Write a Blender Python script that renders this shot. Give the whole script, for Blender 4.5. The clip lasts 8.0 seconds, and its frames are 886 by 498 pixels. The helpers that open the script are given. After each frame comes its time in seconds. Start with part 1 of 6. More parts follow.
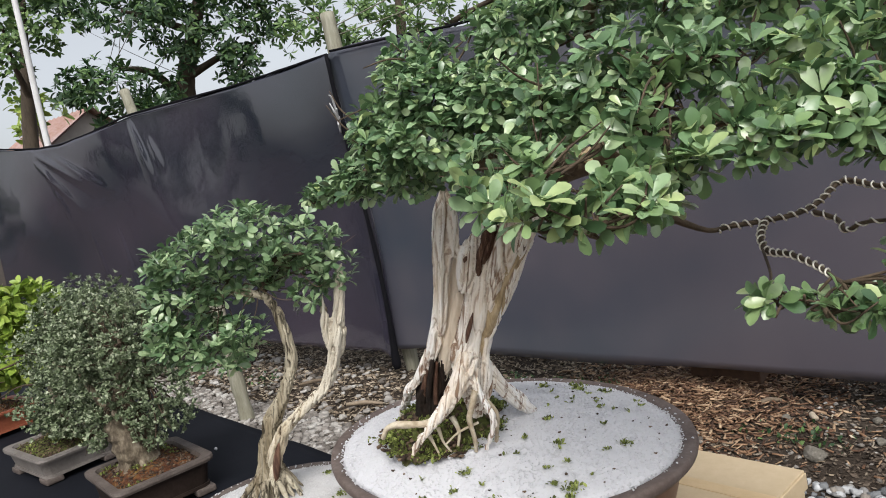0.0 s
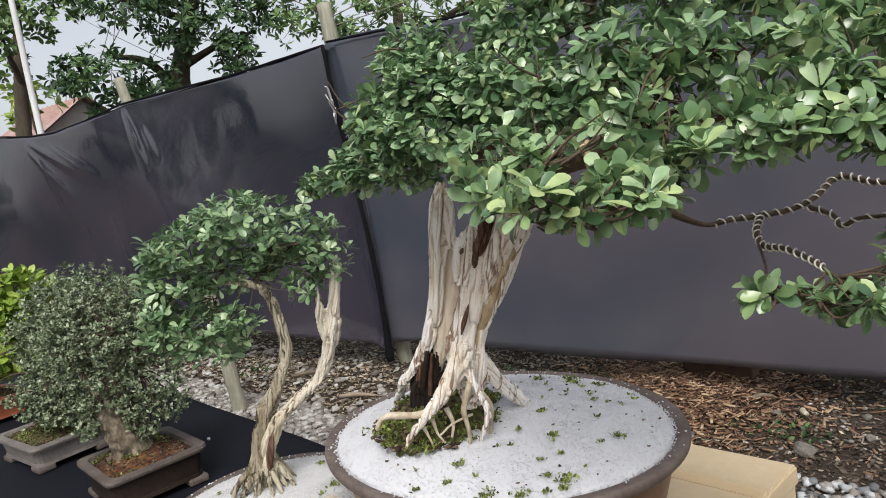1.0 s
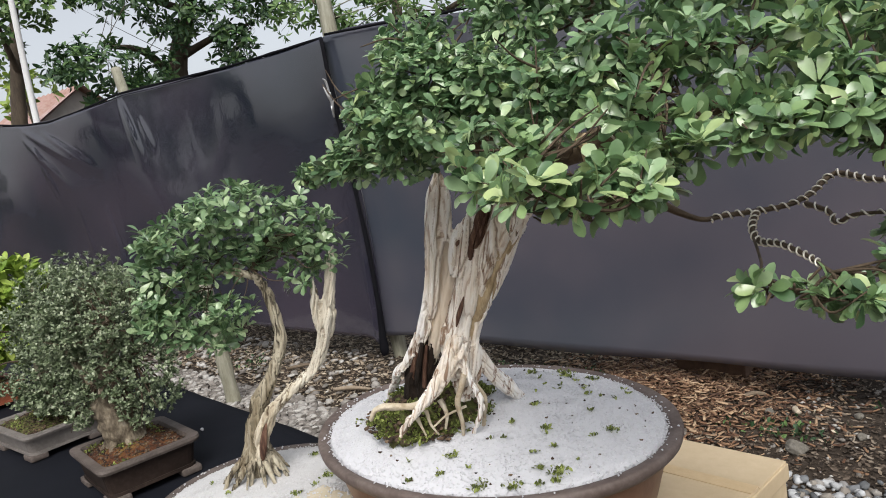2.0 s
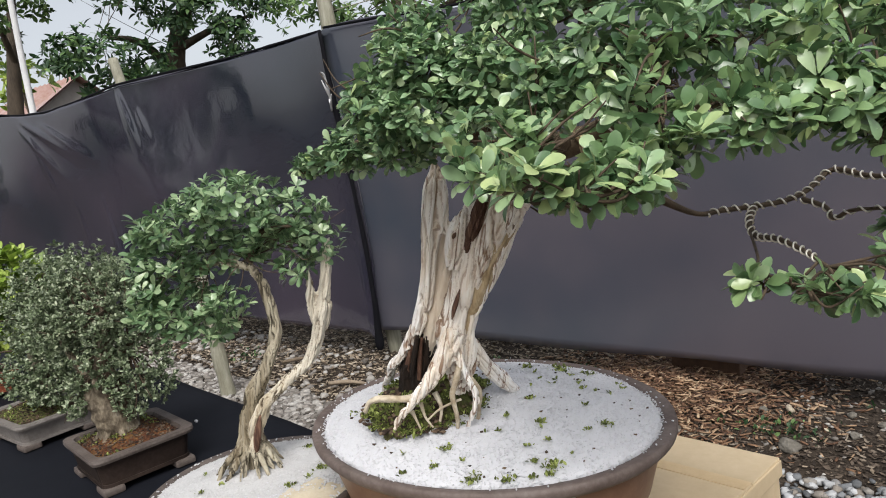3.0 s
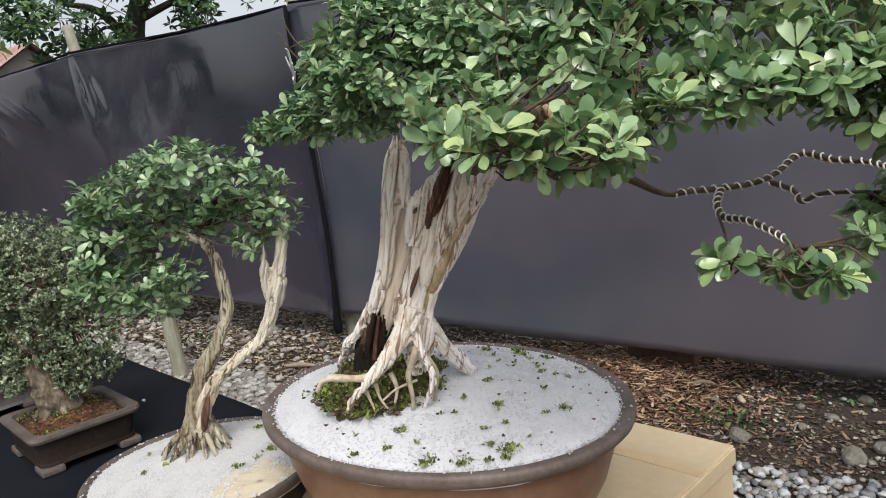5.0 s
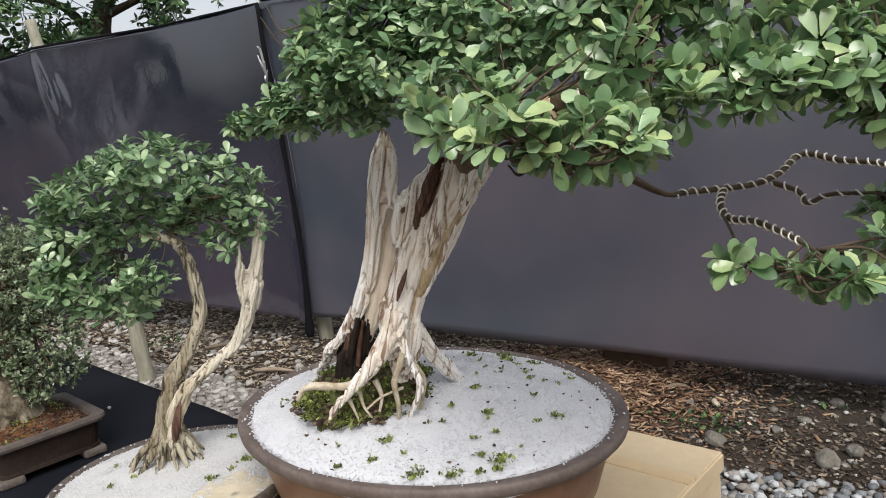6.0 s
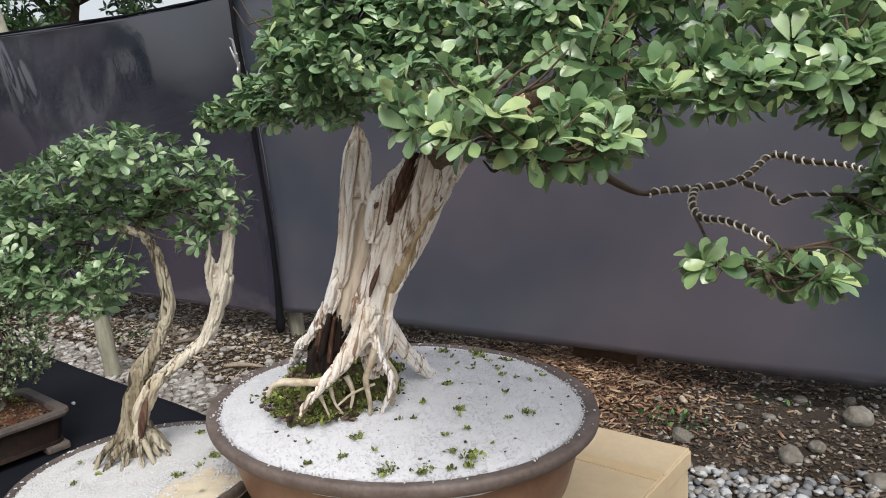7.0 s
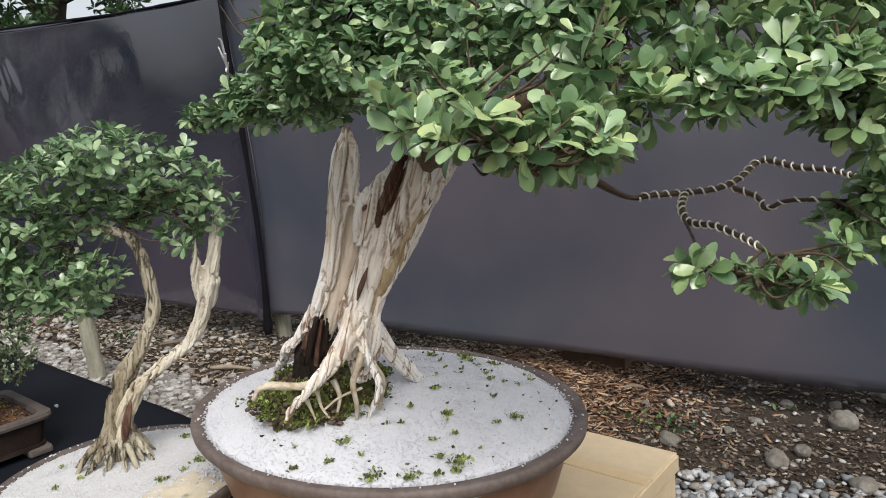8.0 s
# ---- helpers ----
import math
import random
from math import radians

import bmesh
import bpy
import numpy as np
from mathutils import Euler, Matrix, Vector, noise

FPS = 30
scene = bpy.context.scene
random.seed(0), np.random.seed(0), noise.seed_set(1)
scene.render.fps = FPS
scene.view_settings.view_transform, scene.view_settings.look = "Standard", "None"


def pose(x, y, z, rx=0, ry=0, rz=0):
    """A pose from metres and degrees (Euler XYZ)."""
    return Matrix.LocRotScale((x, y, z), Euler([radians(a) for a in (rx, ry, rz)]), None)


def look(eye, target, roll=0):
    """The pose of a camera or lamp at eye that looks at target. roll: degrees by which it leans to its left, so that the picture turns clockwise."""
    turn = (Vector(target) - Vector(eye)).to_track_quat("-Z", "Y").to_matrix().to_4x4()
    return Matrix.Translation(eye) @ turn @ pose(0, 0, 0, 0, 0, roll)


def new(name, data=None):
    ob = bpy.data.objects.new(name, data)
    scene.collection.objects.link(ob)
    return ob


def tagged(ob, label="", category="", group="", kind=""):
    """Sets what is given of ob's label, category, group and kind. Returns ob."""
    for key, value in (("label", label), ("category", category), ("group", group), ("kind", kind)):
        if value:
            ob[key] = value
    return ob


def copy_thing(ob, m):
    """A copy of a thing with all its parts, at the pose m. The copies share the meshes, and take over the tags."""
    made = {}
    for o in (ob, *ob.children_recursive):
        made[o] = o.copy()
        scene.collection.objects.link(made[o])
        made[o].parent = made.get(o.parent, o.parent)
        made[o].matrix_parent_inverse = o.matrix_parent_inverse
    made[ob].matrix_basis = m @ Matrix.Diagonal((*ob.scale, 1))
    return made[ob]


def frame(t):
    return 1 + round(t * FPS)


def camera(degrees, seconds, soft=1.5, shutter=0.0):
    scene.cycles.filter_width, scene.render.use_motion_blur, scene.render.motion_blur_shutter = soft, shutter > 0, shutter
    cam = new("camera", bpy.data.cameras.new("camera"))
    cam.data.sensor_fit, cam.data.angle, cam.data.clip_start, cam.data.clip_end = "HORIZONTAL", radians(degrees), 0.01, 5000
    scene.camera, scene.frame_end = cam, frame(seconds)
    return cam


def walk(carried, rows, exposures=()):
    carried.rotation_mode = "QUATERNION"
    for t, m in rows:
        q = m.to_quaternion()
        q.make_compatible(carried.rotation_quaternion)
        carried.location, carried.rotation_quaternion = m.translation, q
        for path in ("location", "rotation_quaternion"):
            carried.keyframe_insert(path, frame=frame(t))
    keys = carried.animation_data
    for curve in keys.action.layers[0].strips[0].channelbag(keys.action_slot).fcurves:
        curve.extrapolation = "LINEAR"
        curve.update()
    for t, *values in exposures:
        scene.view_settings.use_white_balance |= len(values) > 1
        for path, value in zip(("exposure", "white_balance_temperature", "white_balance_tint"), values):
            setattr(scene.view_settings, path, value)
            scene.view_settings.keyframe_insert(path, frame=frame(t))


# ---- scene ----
cam = camera(64.6, 8.0, 1.0)
PATH = [
    (0, (0.038, -0.004, 1.375), (-1.47, 1.29, 1.146), -10.8),
    (0.5, (0.037, -0.008, 1.374), (-1.464, 1.292, 1.135), -10.4),
    (1, (0.036, -0.007, 1.373), (-1.461, 1.295, 1.123), -10.1),
    (1.5, (0.036, -0.008, 1.371), (-1.458, 1.297, 1.113), -9.7),
    (3, (0.034, -0.007, 1.363), (-1.45, 1.306, 1.085), -8.6),
    (3.5, (0.033, -0.006, 1.362), (-1.445, 1.311, 1.074), -8.3),
    (4, (0.034, -0.002, 1.359), (-1.423, 1.333, 1.048), -7.7),
    (4.5, (0.028, 0.003, 1.35), (-1.4, 1.365, 1.025), -6.9),
    (4.7, (0.023, 0.008, 1.346), (-1.399, 1.377, 1.021), -6.7),
    (5.8, (-0.028, 0.024, 1.339), (-1.386, 1.455, 1.007), -5.9),
    (6, (-0.034, 0.026, 1.337), (-1.381, 1.467, 1.009), -5.8),
    (6.5, (-0.036, 0.027, 1.338), (-1.35, 1.496, 0.996), -5.3),
    (7, (-0.037, 0.028, 1.336), (-1.325, 1.518, 0.991), -4.8),
    (7.5, (-0.039, 0.03, 1.336), (-1.312, 1.535, 0.992), -4.5),
    (8, (-0.041, 0.033, 1.336), (-1.305, 1.545, 0.995), -4.3),
]
walk(cam, [(t, look(eye, target, roll)) for t, eye, target, roll in PATH], [(0.0, 0.46), (8.0, 0.46)])


# ---- world and light ----
world = bpy.data.worlds.new("overcast_sky")
scene.world = world
world.use_nodes = True
wn, wl = world.node_tree.nodes, world.node_tree.links
sky = wn.new("ShaderNodeTexSky")
sky.sky_type, sky.sun_disc = "NISHITA", False
sky.sun_elevation, sky.sun_rotation = radians(50), radians(132)
sky.air_density, sky.dust_density = 1.0, 4.0
pale = wn.new("ShaderNodeHueSaturation")
pale.inputs["Saturation"].default_value = 0.3
wl.new(sky.outputs[0], pale.inputs["Color"])
wl.new(pale.outputs[0], wn["Background"].inputs["Color"])
wn["Background"].inputs["Strength"].default_value = 0.138
sun_data = bpy.data.lights.new("sun", "SUN")
sun_data.energy, sun_data.angle, sun_data.color = 1.5, radians(30), (1.0, 0.98, 0.95)
sun = new("sun", sun_data)
sun.matrix_world = look((0, 0, 10), (-6.2, 5.6, 0.0))


# ---- materials ----
def mat(name, rough=0.7, metal=0.0, spec=0.5):
    m = bpy.data.materials.new(name)
    m.use_nodes = True
    p = m.node_tree.nodes["Principled BSDF"]
    p.inputs["Roughness"].default_value, p.inputs["Metallic"].default_value = rough, metal
    p.inputs["Specular IOR Level"].default_value = spec
    return m, m.node_tree.nodes, m.node_tree.links, p


def ramp(n, l, source, stops):
    r = n.new("ShaderNodeValToRGB")
    e = r.color_ramp.elements
    while len(e) < len(stops):
        e.new(0.5)
    for k, (at, c) in zip(e, stops):
        k.position, k.color = at, (*c, 1)
    l.new(source, r.inputs[0])
    return r.outputs[0]


def tex(n, l, scale, detail=6, rough=0.6, stretch=(1, 1, 1), turn=(0, 0, 0), coords="Object"):
    c = n.new("ShaderNodeTexCoord")
    mp = n.new("ShaderNodeMapping")
    mp.inputs["Scale"].default_value = stretch
    rot = n.new("ShaderNodeMapping")
    rot.inputs["Rotation"].default_value = turn
    l.new(c.outputs[coords], rot.inputs[0])
    l.new(rot.outputs[0], mp.inputs[0])
    t = n.new("ShaderNodeTexNoise")
    t.inputs["Scale"].default_value, t.inputs["Detail"].default_value, t.inputs["Roughness"].default_value = scale, detail, rough
    l.new(mp.outputs[0], t.inputs["Vector"])
    return t.outputs[0]


def mixc(n, l, a, b, fac, mode="MIX"):
    m = n.new("ShaderNodeMix")
    m.data_type, m.blend_type = "RGBA", mode
    if isinstance(fac, float):
        m.inputs[0].default_value = fac
    else:
        l.new(fac, m.inputs[0])
    for v, i in ((a, 6), (b, 7)):
        if isinstance(v, tuple):
            m.inputs[i].default_value = (*v, 1)
        else:
            l.new(v, m.inputs[i])
    return m.outputs[2]


def bump(n, l, p, height, strength=0.4, distance=0.002):
    b = n.new("ShaderNodeBump")
    b.inputs["Strength"].default_value, b.inputs["Distance"].default_value = strength, distance
    l.new(height, b.inputs["Height"])
    l.new(b.outputs[0], p.inputs["Normal"])


def varied(name, stops, scale, rough=0.8, bump_d=0.002, bump_s=0.5, fine=8.0, stretch=(1, 1, 1), spec=0.4, metal=0.0, second=0.35):
    """A surface with coarse and fine variation of colour and relief."""
    m, n, l, p = mat(name, rough, metal, spec)
    coarse = tex(n, l, scale, 5, 0.6, stretch)
    small = tex(n, l, scale * fine, 6, 0.65, stretch)
    a = ramp(n, l, coarse, stops)
    b = ramp(n, l, small, stops)
    l.new(mixc(n, l, a, b, second), p.inputs["Base Color"])
    bump(n, l, p, small, bump_s, bump_d)
    return m


def by_piece(name, stops, rough=0.75, grain=60.0, spec=0.4, bump_d=0.001, dark=0.35):
    """Pieces of one kind: each takes its own colour."""
    m, n, l, p = mat(name, rough, 0.0, spec)
    g, o = n.new("ShaderNodeNewGeometry"), n.new("ShaderNodeObjectInfo")
    add = n.new("ShaderNodeMath")
    add.operation = "ADD"
    l.new(g.outputs["Random Per Island"], add.inputs[0])
    l.new(o.outputs["Random"], add.inputs[1])
    fr = n.new("ShaderNodeMath")
    fr.operation = "FRACT"
    l.new(add.outputs[0], fr.inputs[0])
    c = ramp(n, l, fr.outputs[0], stops)
    small = tex(n, l, grain, 5, 0.65)
    shade = ramp(n, l, small, [(0.3, (1 - dark,) * 3), (0.7, (1, 1, 1))])
    l.new(mixc(n, l, c, shade, 1.0, "MULTIPLY"), p.inputs["Base Color"])
    bump(n, l, p, small, 0.4, bump_d)
    return m


def leafy(name, stops, rough=0.42, through_light=0.25, spec=0.45):
    m, n, l, p = mat(name, rough, 0.0, spec)
    g, o = n.new("ShaderNodeNewGeometry"), n.new("ShaderNodeObjectInfo")
    add = n.new("ShaderNodeMath")
    add.operation = "ADD"
    l.new(g.outputs["Random Per Island"], add.inputs[0])
    l.new(o.outputs["Random"], add.inputs[1])
    fr = n.new("ShaderNodeMath")
    fr.operation = "FRACT"
    l.new(add.outputs[0], fr.inputs[0])
    c = ramp(n, l, fr.outputs[0], stops)
    small = tex(n, l, 90, 3, 0.5)
    shade = ramp(n, l, small, [(0.3, (0.8, 0.8, 0.8)), (0.7, (1.05, 1.05, 1.0))])
    c = mixc(n, l, c, shade, 1.0, "MULTIPLY")
    l.new(c, p.inputs["Base Color"])
    tr = n.new("ShaderNodeBsdfTranslucent")
    l.new(c, tr.inputs["Color"])
    mx = n.new("ShaderNodeMixShader")
    mx.inputs[0].default_value = through_light
    l.new(p.outputs[0], mx.inputs[1])
    l.new(tr.outputs[0], mx.inputs[2])
    l.new(mx.outputs[0], n["Material Output"].inputs["Surface"])
    return m


M_LEAF = leafy("bonsai_leaf_green", [(0.0, (0.05, 0.11, 0.048)), (0.38, (0.145, 0.255, 0.12)), (0.8, (0.29, 0.43, 0.235)), (1.0, (0.45, 0.57, 0.32))], 0.30, 0.22, 0.7)
M_LEAF_NEW_SKYLIT = leafy("young_and_skylit_leaf_green", [(0.0, (0.14, 0.24, 0.10)), (0.6, (0.275, 0.41, 0.185)), (1.0, (0.47, 0.57, 0.26))], 0.28, 0.22, 0.8)
M_LEAF_SMALL = leafy("small_bonsai_leaf", [(0.0, (0.07, 0.135, 0.065)), (0.5, (0.195, 0.315, 0.155)), (1.0, (0.42, 0.54, 0.31))], 0.32, 0.25, 0.7)
M_LEAF_GREY = leafy("tiny_grey_green_leaf", [(0.0, (0.07, 0.10, 0.05)), (0.6, (0.20, 0.255, 0.145)), (1.0, (0.46, 0.51, 0.36))], 0.42, 0.18)
M_LEAF_LIME = leafy("lime_green_leaf", [(0.0, (0.16, 0.26, 0.04)), (0.6, (0.30, 0.42, 0.07)), (1.0, (0.42, 0.52, 0.12))])
M_LEAF_TREE = leafy("dark_tree_leaf", [(0.0, (0.020, 0.051, 0.020)), (0.6, (0.051, 0.111, 0.043)), (1.0, (0.153, 0.255, 0.085))], 0.5, 0.2)
M_LEAF_LIGHT = leafy("light_tree_leaf", [(0.0, (0.060, 0.120, 0.036)), (0.6, (0.150, 0.255, 0.090)), (1.0, (0.300, 0.420, 0.162))], 0.5, 0.3)


def deadwood(name, lean, dark, mid, pale, white):
    m, n, l, p = mat(name, 0.72, 0.0, 0.3)
    grain = tex(n, l, 34, 8, 0.68, (2.4, 2.4, 0.10), (0.0, -lean, 0.0))
    streak = tex(n, l, 11, 4, 0.55, (2.4, 2.4, 0.07), (0.0, -lean, 0.0))
    broad = tex(n, l, 7, 4, 0.55, (1.6, 1.6, 0.3), (0.0, -lean, 0.0))
    a = ramp(n, l, grain, [(0.34, dark), (0.42, mid), (0.48, pale), (0.58, white)])
    b = ramp(n, l, broad, [(0.34, mid), (0.44, pale), (0.52, white)])
    c = mixc(n, l, a, b, 0.6)
    tint = tuple(0.12 + 1.5 * v for v in dark)
    crack = ramp(n, l, streak, [(0.0, (1, 1, 1)), (0.470, (1, 1, 1)), (0.491, tint), (0.501, tint), (0.522, (1, 1, 1))])
    c = mixc(n, l, c, crack, 1.0, "MULTIPLY")
    # painted shade: concave cracks and recesses of the wood are darkened in the colour
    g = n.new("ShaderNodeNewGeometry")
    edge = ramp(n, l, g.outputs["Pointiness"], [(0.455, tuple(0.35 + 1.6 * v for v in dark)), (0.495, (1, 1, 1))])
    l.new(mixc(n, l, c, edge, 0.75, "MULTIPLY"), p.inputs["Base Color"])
    bump(n, l, p, grain, 0.9, 0.004)
    return m


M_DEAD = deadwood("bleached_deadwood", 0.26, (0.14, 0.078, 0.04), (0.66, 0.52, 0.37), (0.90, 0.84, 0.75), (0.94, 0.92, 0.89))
M_WEB = varied("smooth_pale_wood", [(0.3, (0.66, 0.53, 0.39)), (0.5, (0.78, 0.68, 0.55)), (0.7, (0.86, 0.80, 0.71))], 16, 0.7, 0.0015, 0.5, 5, (2.2, 2.2, 0.3))
M_HEART = varied("dark_heartwood", [(0.3, (0.03, 0.013, 0.008)), (0.5, (0.10, 0.048, 0.030)), (0.7, (0.30, 0.19, 0.125))], 22, 0.85, 0.003, 0.9, 4, (2.5, 2.5, 0.18))
# brown wood with the hollow's shade put into its colour
M_HOLLOW_SHADE = varied("black_brown_hollow_shade", [(0.3, (0.008, 0.005, 0.003)), (0.55, (0.018, 0.010, 0.006)), (0.75, (0.045, 0.025, 0.014))], 26, 0.9, 0.004, 0.9, 4, (2.5, 2.5, 0.25))
M_BARK_LIVE = varied("tan_living_bark", [(0.3, (0.20, 0.135, 0.07)), (0.5, (0.48, 0.36, 0.21)), (0.7, (0.70, 0.59, 0.42))], 24, 0.85, 0.003, 0.8, 4, (2, 2, 0.4))
M_ROOT = varied("pale_root_wood", [(0.30, (0.17, 0.12, 0.07)), (0.46, (0.44, 0.36, 0.25)), (0.66, (0.70, 0.64, 0.52))], 34, 0.85, 0.003, 0.9, 3)
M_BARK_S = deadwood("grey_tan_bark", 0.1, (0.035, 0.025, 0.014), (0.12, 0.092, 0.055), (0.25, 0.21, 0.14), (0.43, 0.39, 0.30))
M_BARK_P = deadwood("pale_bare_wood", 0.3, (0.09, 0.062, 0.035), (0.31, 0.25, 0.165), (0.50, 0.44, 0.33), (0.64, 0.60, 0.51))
M_BARK_B = varied("mottled_grey_brown_bark", [(0.32, (0.035, 0.025, 0.017)), (0.48, (0.12, 0.095, 0.065)), (0.60, (0.25, 0.21, 0.15)), (0.72, (0.42, 0.38, 0.31))], 34, 0.9, 0.004, 0.9, 3, (1.4, 1.4, 0.7))
M_BARK_D = varied("dark_tree_bark", [(0.3, (0.03, 0.022, 0.016)), (0.7, (0.11, 0.085, 0.06))], 6, 0.9, 0.01, 0.8, 5, (2, 2, 0.4))
M_TWIG = varied("brown_twig", [(0.3, (0.035, 0.024, 0.015)), (0.7, (0.12, 0.085, 0.055))], 60, 0.85)
M_LIMB = varied("grey_brown_limb_bark", [(0.3, (0.07, 0.048, 0.03)), (0.5, (0.15, 0.11, 0.07)), (0.7, (0.27, 0.21, 0.14))], 40, 0.85, 0.002, 0.8, 4)
M_WIRE = mat("aluminium_training_wire", 0.45, 0.5)[0]
M_WIRE.node_tree.nodes["Principled BSDF"].inputs["Base Color"].default_value = (0.72, 0.68, 0.60, 1)
M_POT = varied("brown_unglazed_clay", [(0.3, (0.13, 0.068, 0.04)), (0.5, (0.18, 0.098, 0.06)), (0.7, (0.235, 0.14, 0.09))], 7, 0.45, 0.0008, 0.4, 9)
M_RIM = varied("dusty_clay_rim", [(0.3, (0.08, 0.058, 0.05)), (0.5, (0.125, 0.095, 0.083)), (0.7, (0.20, 0.165, 0.15))], 14, 0.6, 0.0008, 0.4, 8)
M_POT_D = varied("dark_brown_clay", [(0.3, (0.013, 0.009, 0.007)), (0.5, (0.023, 0.015, 0.012)), (0.7, (0.045, 0.031, 0.025))], 12, 0.55, 0.0008, 0.4, 8, (1, 1, 1), 0.25)
M_RIM_D = varied("dark_dusty_rim", [(0.3, (0.06, 0.047, 0.042)), (0.5, (0.10, 0.08, 0.07)), (0.7, (0.16, 0.135, 0.12))], 14, 0.6, 0.0008, 0.4, 8)
M_POT_G = varied("grey_clay", [(0.3, (0.11, 0.095, 0.085)), (0.7, (0.22, 0.2, 0.185))], 12, 0.6)
M_POT_R = varied("red_clay", [(0.3, (0.17, 0.045, 0.02)), (0.7, (0.3, 0.095, 0.05))], 10, 0.55)
M_GRAVEL = varied("white_marble_gravel", [(0.3, (0.535, 0.535, 0.56)), (0.5, (0.56, 0.56, 0.585)), (0.7, (0.58, 0.58, 0.605))], 90, 0.85, 0.0006, 0.3, 5)
M_GRAVEL_S = varied("cream_white_gravel", [(0.3, (0.48, 0.475, 0.475)), (0.5, (0.52, 0.515, 0.515)), (0.7, (0.55, 0.545, 0.545))], 60, 0.85, 0.0008, 0.35, 5)
M_GRAIN_S = by_piece("cream_white_grain", [(0.0, (0.49, 0.485, 0.485)), (0.5, (0.54, 0.535, 0.535)), (1.0, (0.60, 0.595, 0.595))], 0.75, 120, 0.4, 0.0003, 0.1)
M_GRAIN = by_piece("white_marble_grain", [(0.0, (0.54, 0.54, 0.56)), (0.5, (0.58, 0.58, 0.60)), (1.0, (0.63, 0.63, 0.65))], 0.75, 120, 0.4, 0.0003, 0.08)
M_MOSS = varied("moss_and_dark_soil", [(0.32, (0.025, 0.015, 0.01)), (0.46, (0.07, 0.06, 0.02)), (0.56, (0.10, 0.12, 0.03)), (0.7, (0.17, 0.19, 0.05))], 40, 0.95, 0.006, 1.0, 4)
M_MOSSLEAF = leafy("moss_tuft_green", [(0.0, (0.06, 0.075, 0.018)), (0.6, (0.19, 0.23, 0.055)), (1.0, (0.42, 0.48, 0.15))], 0.8)
M_SOILBIT = by_piece("soil_crumb", [(0.0, (0.02, 0.012, 0.008)), (0.6, (0.075, 0.045, 0.028)), (1.0, (0.2, 0.14, 0.09))], 0.9)
M_REDSOIL = varied("red_brown_mossy_soil", [(0.34, (0.018, 0.008, 0.004)), (0.46, (0.085, 0.028, 0.010)), (0.58, (0.14, 0.058, 0.018)), (0.68, (0.19, 0.13, 0.035))], 26, 0.95, 0.008, 1.0, 4)
M_CLOTH = varied("black_table_cloth", [(0.3, (0.004, 0.005, 0.008)), (0.7, (0.010, 0.011, 0.016))], 5, 0.75, 0.0005, 0.4, 60, (1, 1, 1), 0.15)
M_SAND = varied("tan_sand", [(0.3, (0.46, 0.40, 0.29)), (0.5, (0.54, 0.47, 0.35)), (0.7, (0.60, 0.55, 0.45))], 40, 0.9, 0.001, 0.4, 5)
M_CARD = varied("tan_cardboard", [(0.3, (0.47, 0.36, 0.22)), (0.5, (0.55, 0.435, 0.28)), (0.7, (0.62, 0.50, 0.34))], 5, 0.7, 0.0006, 0.3, 10)
M_CARD_TAPE = varied("brown_packing_tape", [(0.3, (0.52, 0.38, 0.21)), (0.7, (0.62, 0.47, 0.28))], 9, 0.35)
M_POST = varied("weathered_bamboo_post", [(0.3, (0.15, 0.14, 0.095)), (0.5, (0.26, 0.25, 0.19)), (0.7, (0.37, 0.365, 0.30))], 14, 0.75, 0.002, 0.5, 5, (3, 3, 0.3))
M_BLOCK = varied("old_brown_timber", [(0.3, (0.05, 0.028, 0.018)), (0.7, (0.12, 0.068, 0.042))], 12, 0.9, 0.003, 0.7, 5)
M_PEBBLE = by_piece("grey_pebble", [(0.0, (0.10, 0.105, 0.11)), (0.3, (0.23, 0.24, 0.25)), (0.45, (0.25, 0.21, 0.165)), (0.7, (0.34, 0.35, 0.355)), (1.0, (0.52, 0.53, 0.54))], 0.8, 40)
M_DUFF = by_piece("dark_earth_crumb", [(0.0, (0.03, 0.022, 0.016)), (0.5, (0.085, 0.062, 0.045)), (0.85, (0.16, 0.125, 0.095)), (1.0, (0.27, 0.225, 0.175))], 0.9, 50)
M_PEBBLE_W = by_piece("dusty_pale_pebble", [(0.0, (0.12, 0.105, 0.09)), (0.4, (0.27, 0.245, 0.22)), (0.8, (0.40, 0.38, 0.35)), (1.0, (0.53, 0.51, 0.48))], 0.85, 40)
M_CHIP = by_piece("wood_chip", [(0.0, (0.055, 0.027, 0.016)), (0.4, (0.165, 0.085, 0.048)), (0.75, (0.30, 0.18, 0.105)), (1.0, (0.50, 0.36, 0.23))], 0.85, 50)
M_LITTER = by_piece("dry_leaf_litter", [(0.0, (0.075, 0.053, 0.035)), (0.5, (0.26, 0.20, 0.14)), (1.0, (0.50, 0.43, 0.33))], 0.85, 50)
M_STONE = varied("rough_grey_stone", [(0.3, (0.075, 0.066, 0.052)), (0.5, (0.145, 0.133, 0.112)), (0.7, (0.24, 0.225, 0.20))], 14, 0.85, 0.006, 0.8, 5)
M_ROOF = varied("rusty_roof_sheet", [(0.3, (0.22, 0.10, 0.07)), (0.5, (0.34, 0.22, 0.19)), (0.7, (0.42, 0.34, 0.34))], 2, 0.6, 0.004, 0.4, 8)
M_WALL = varied("pale_plaster", [(0.3, (0.32, 0.29, 0.27)), (0.7, (0.45, 0.42, 0.39))], 1, 0.9)
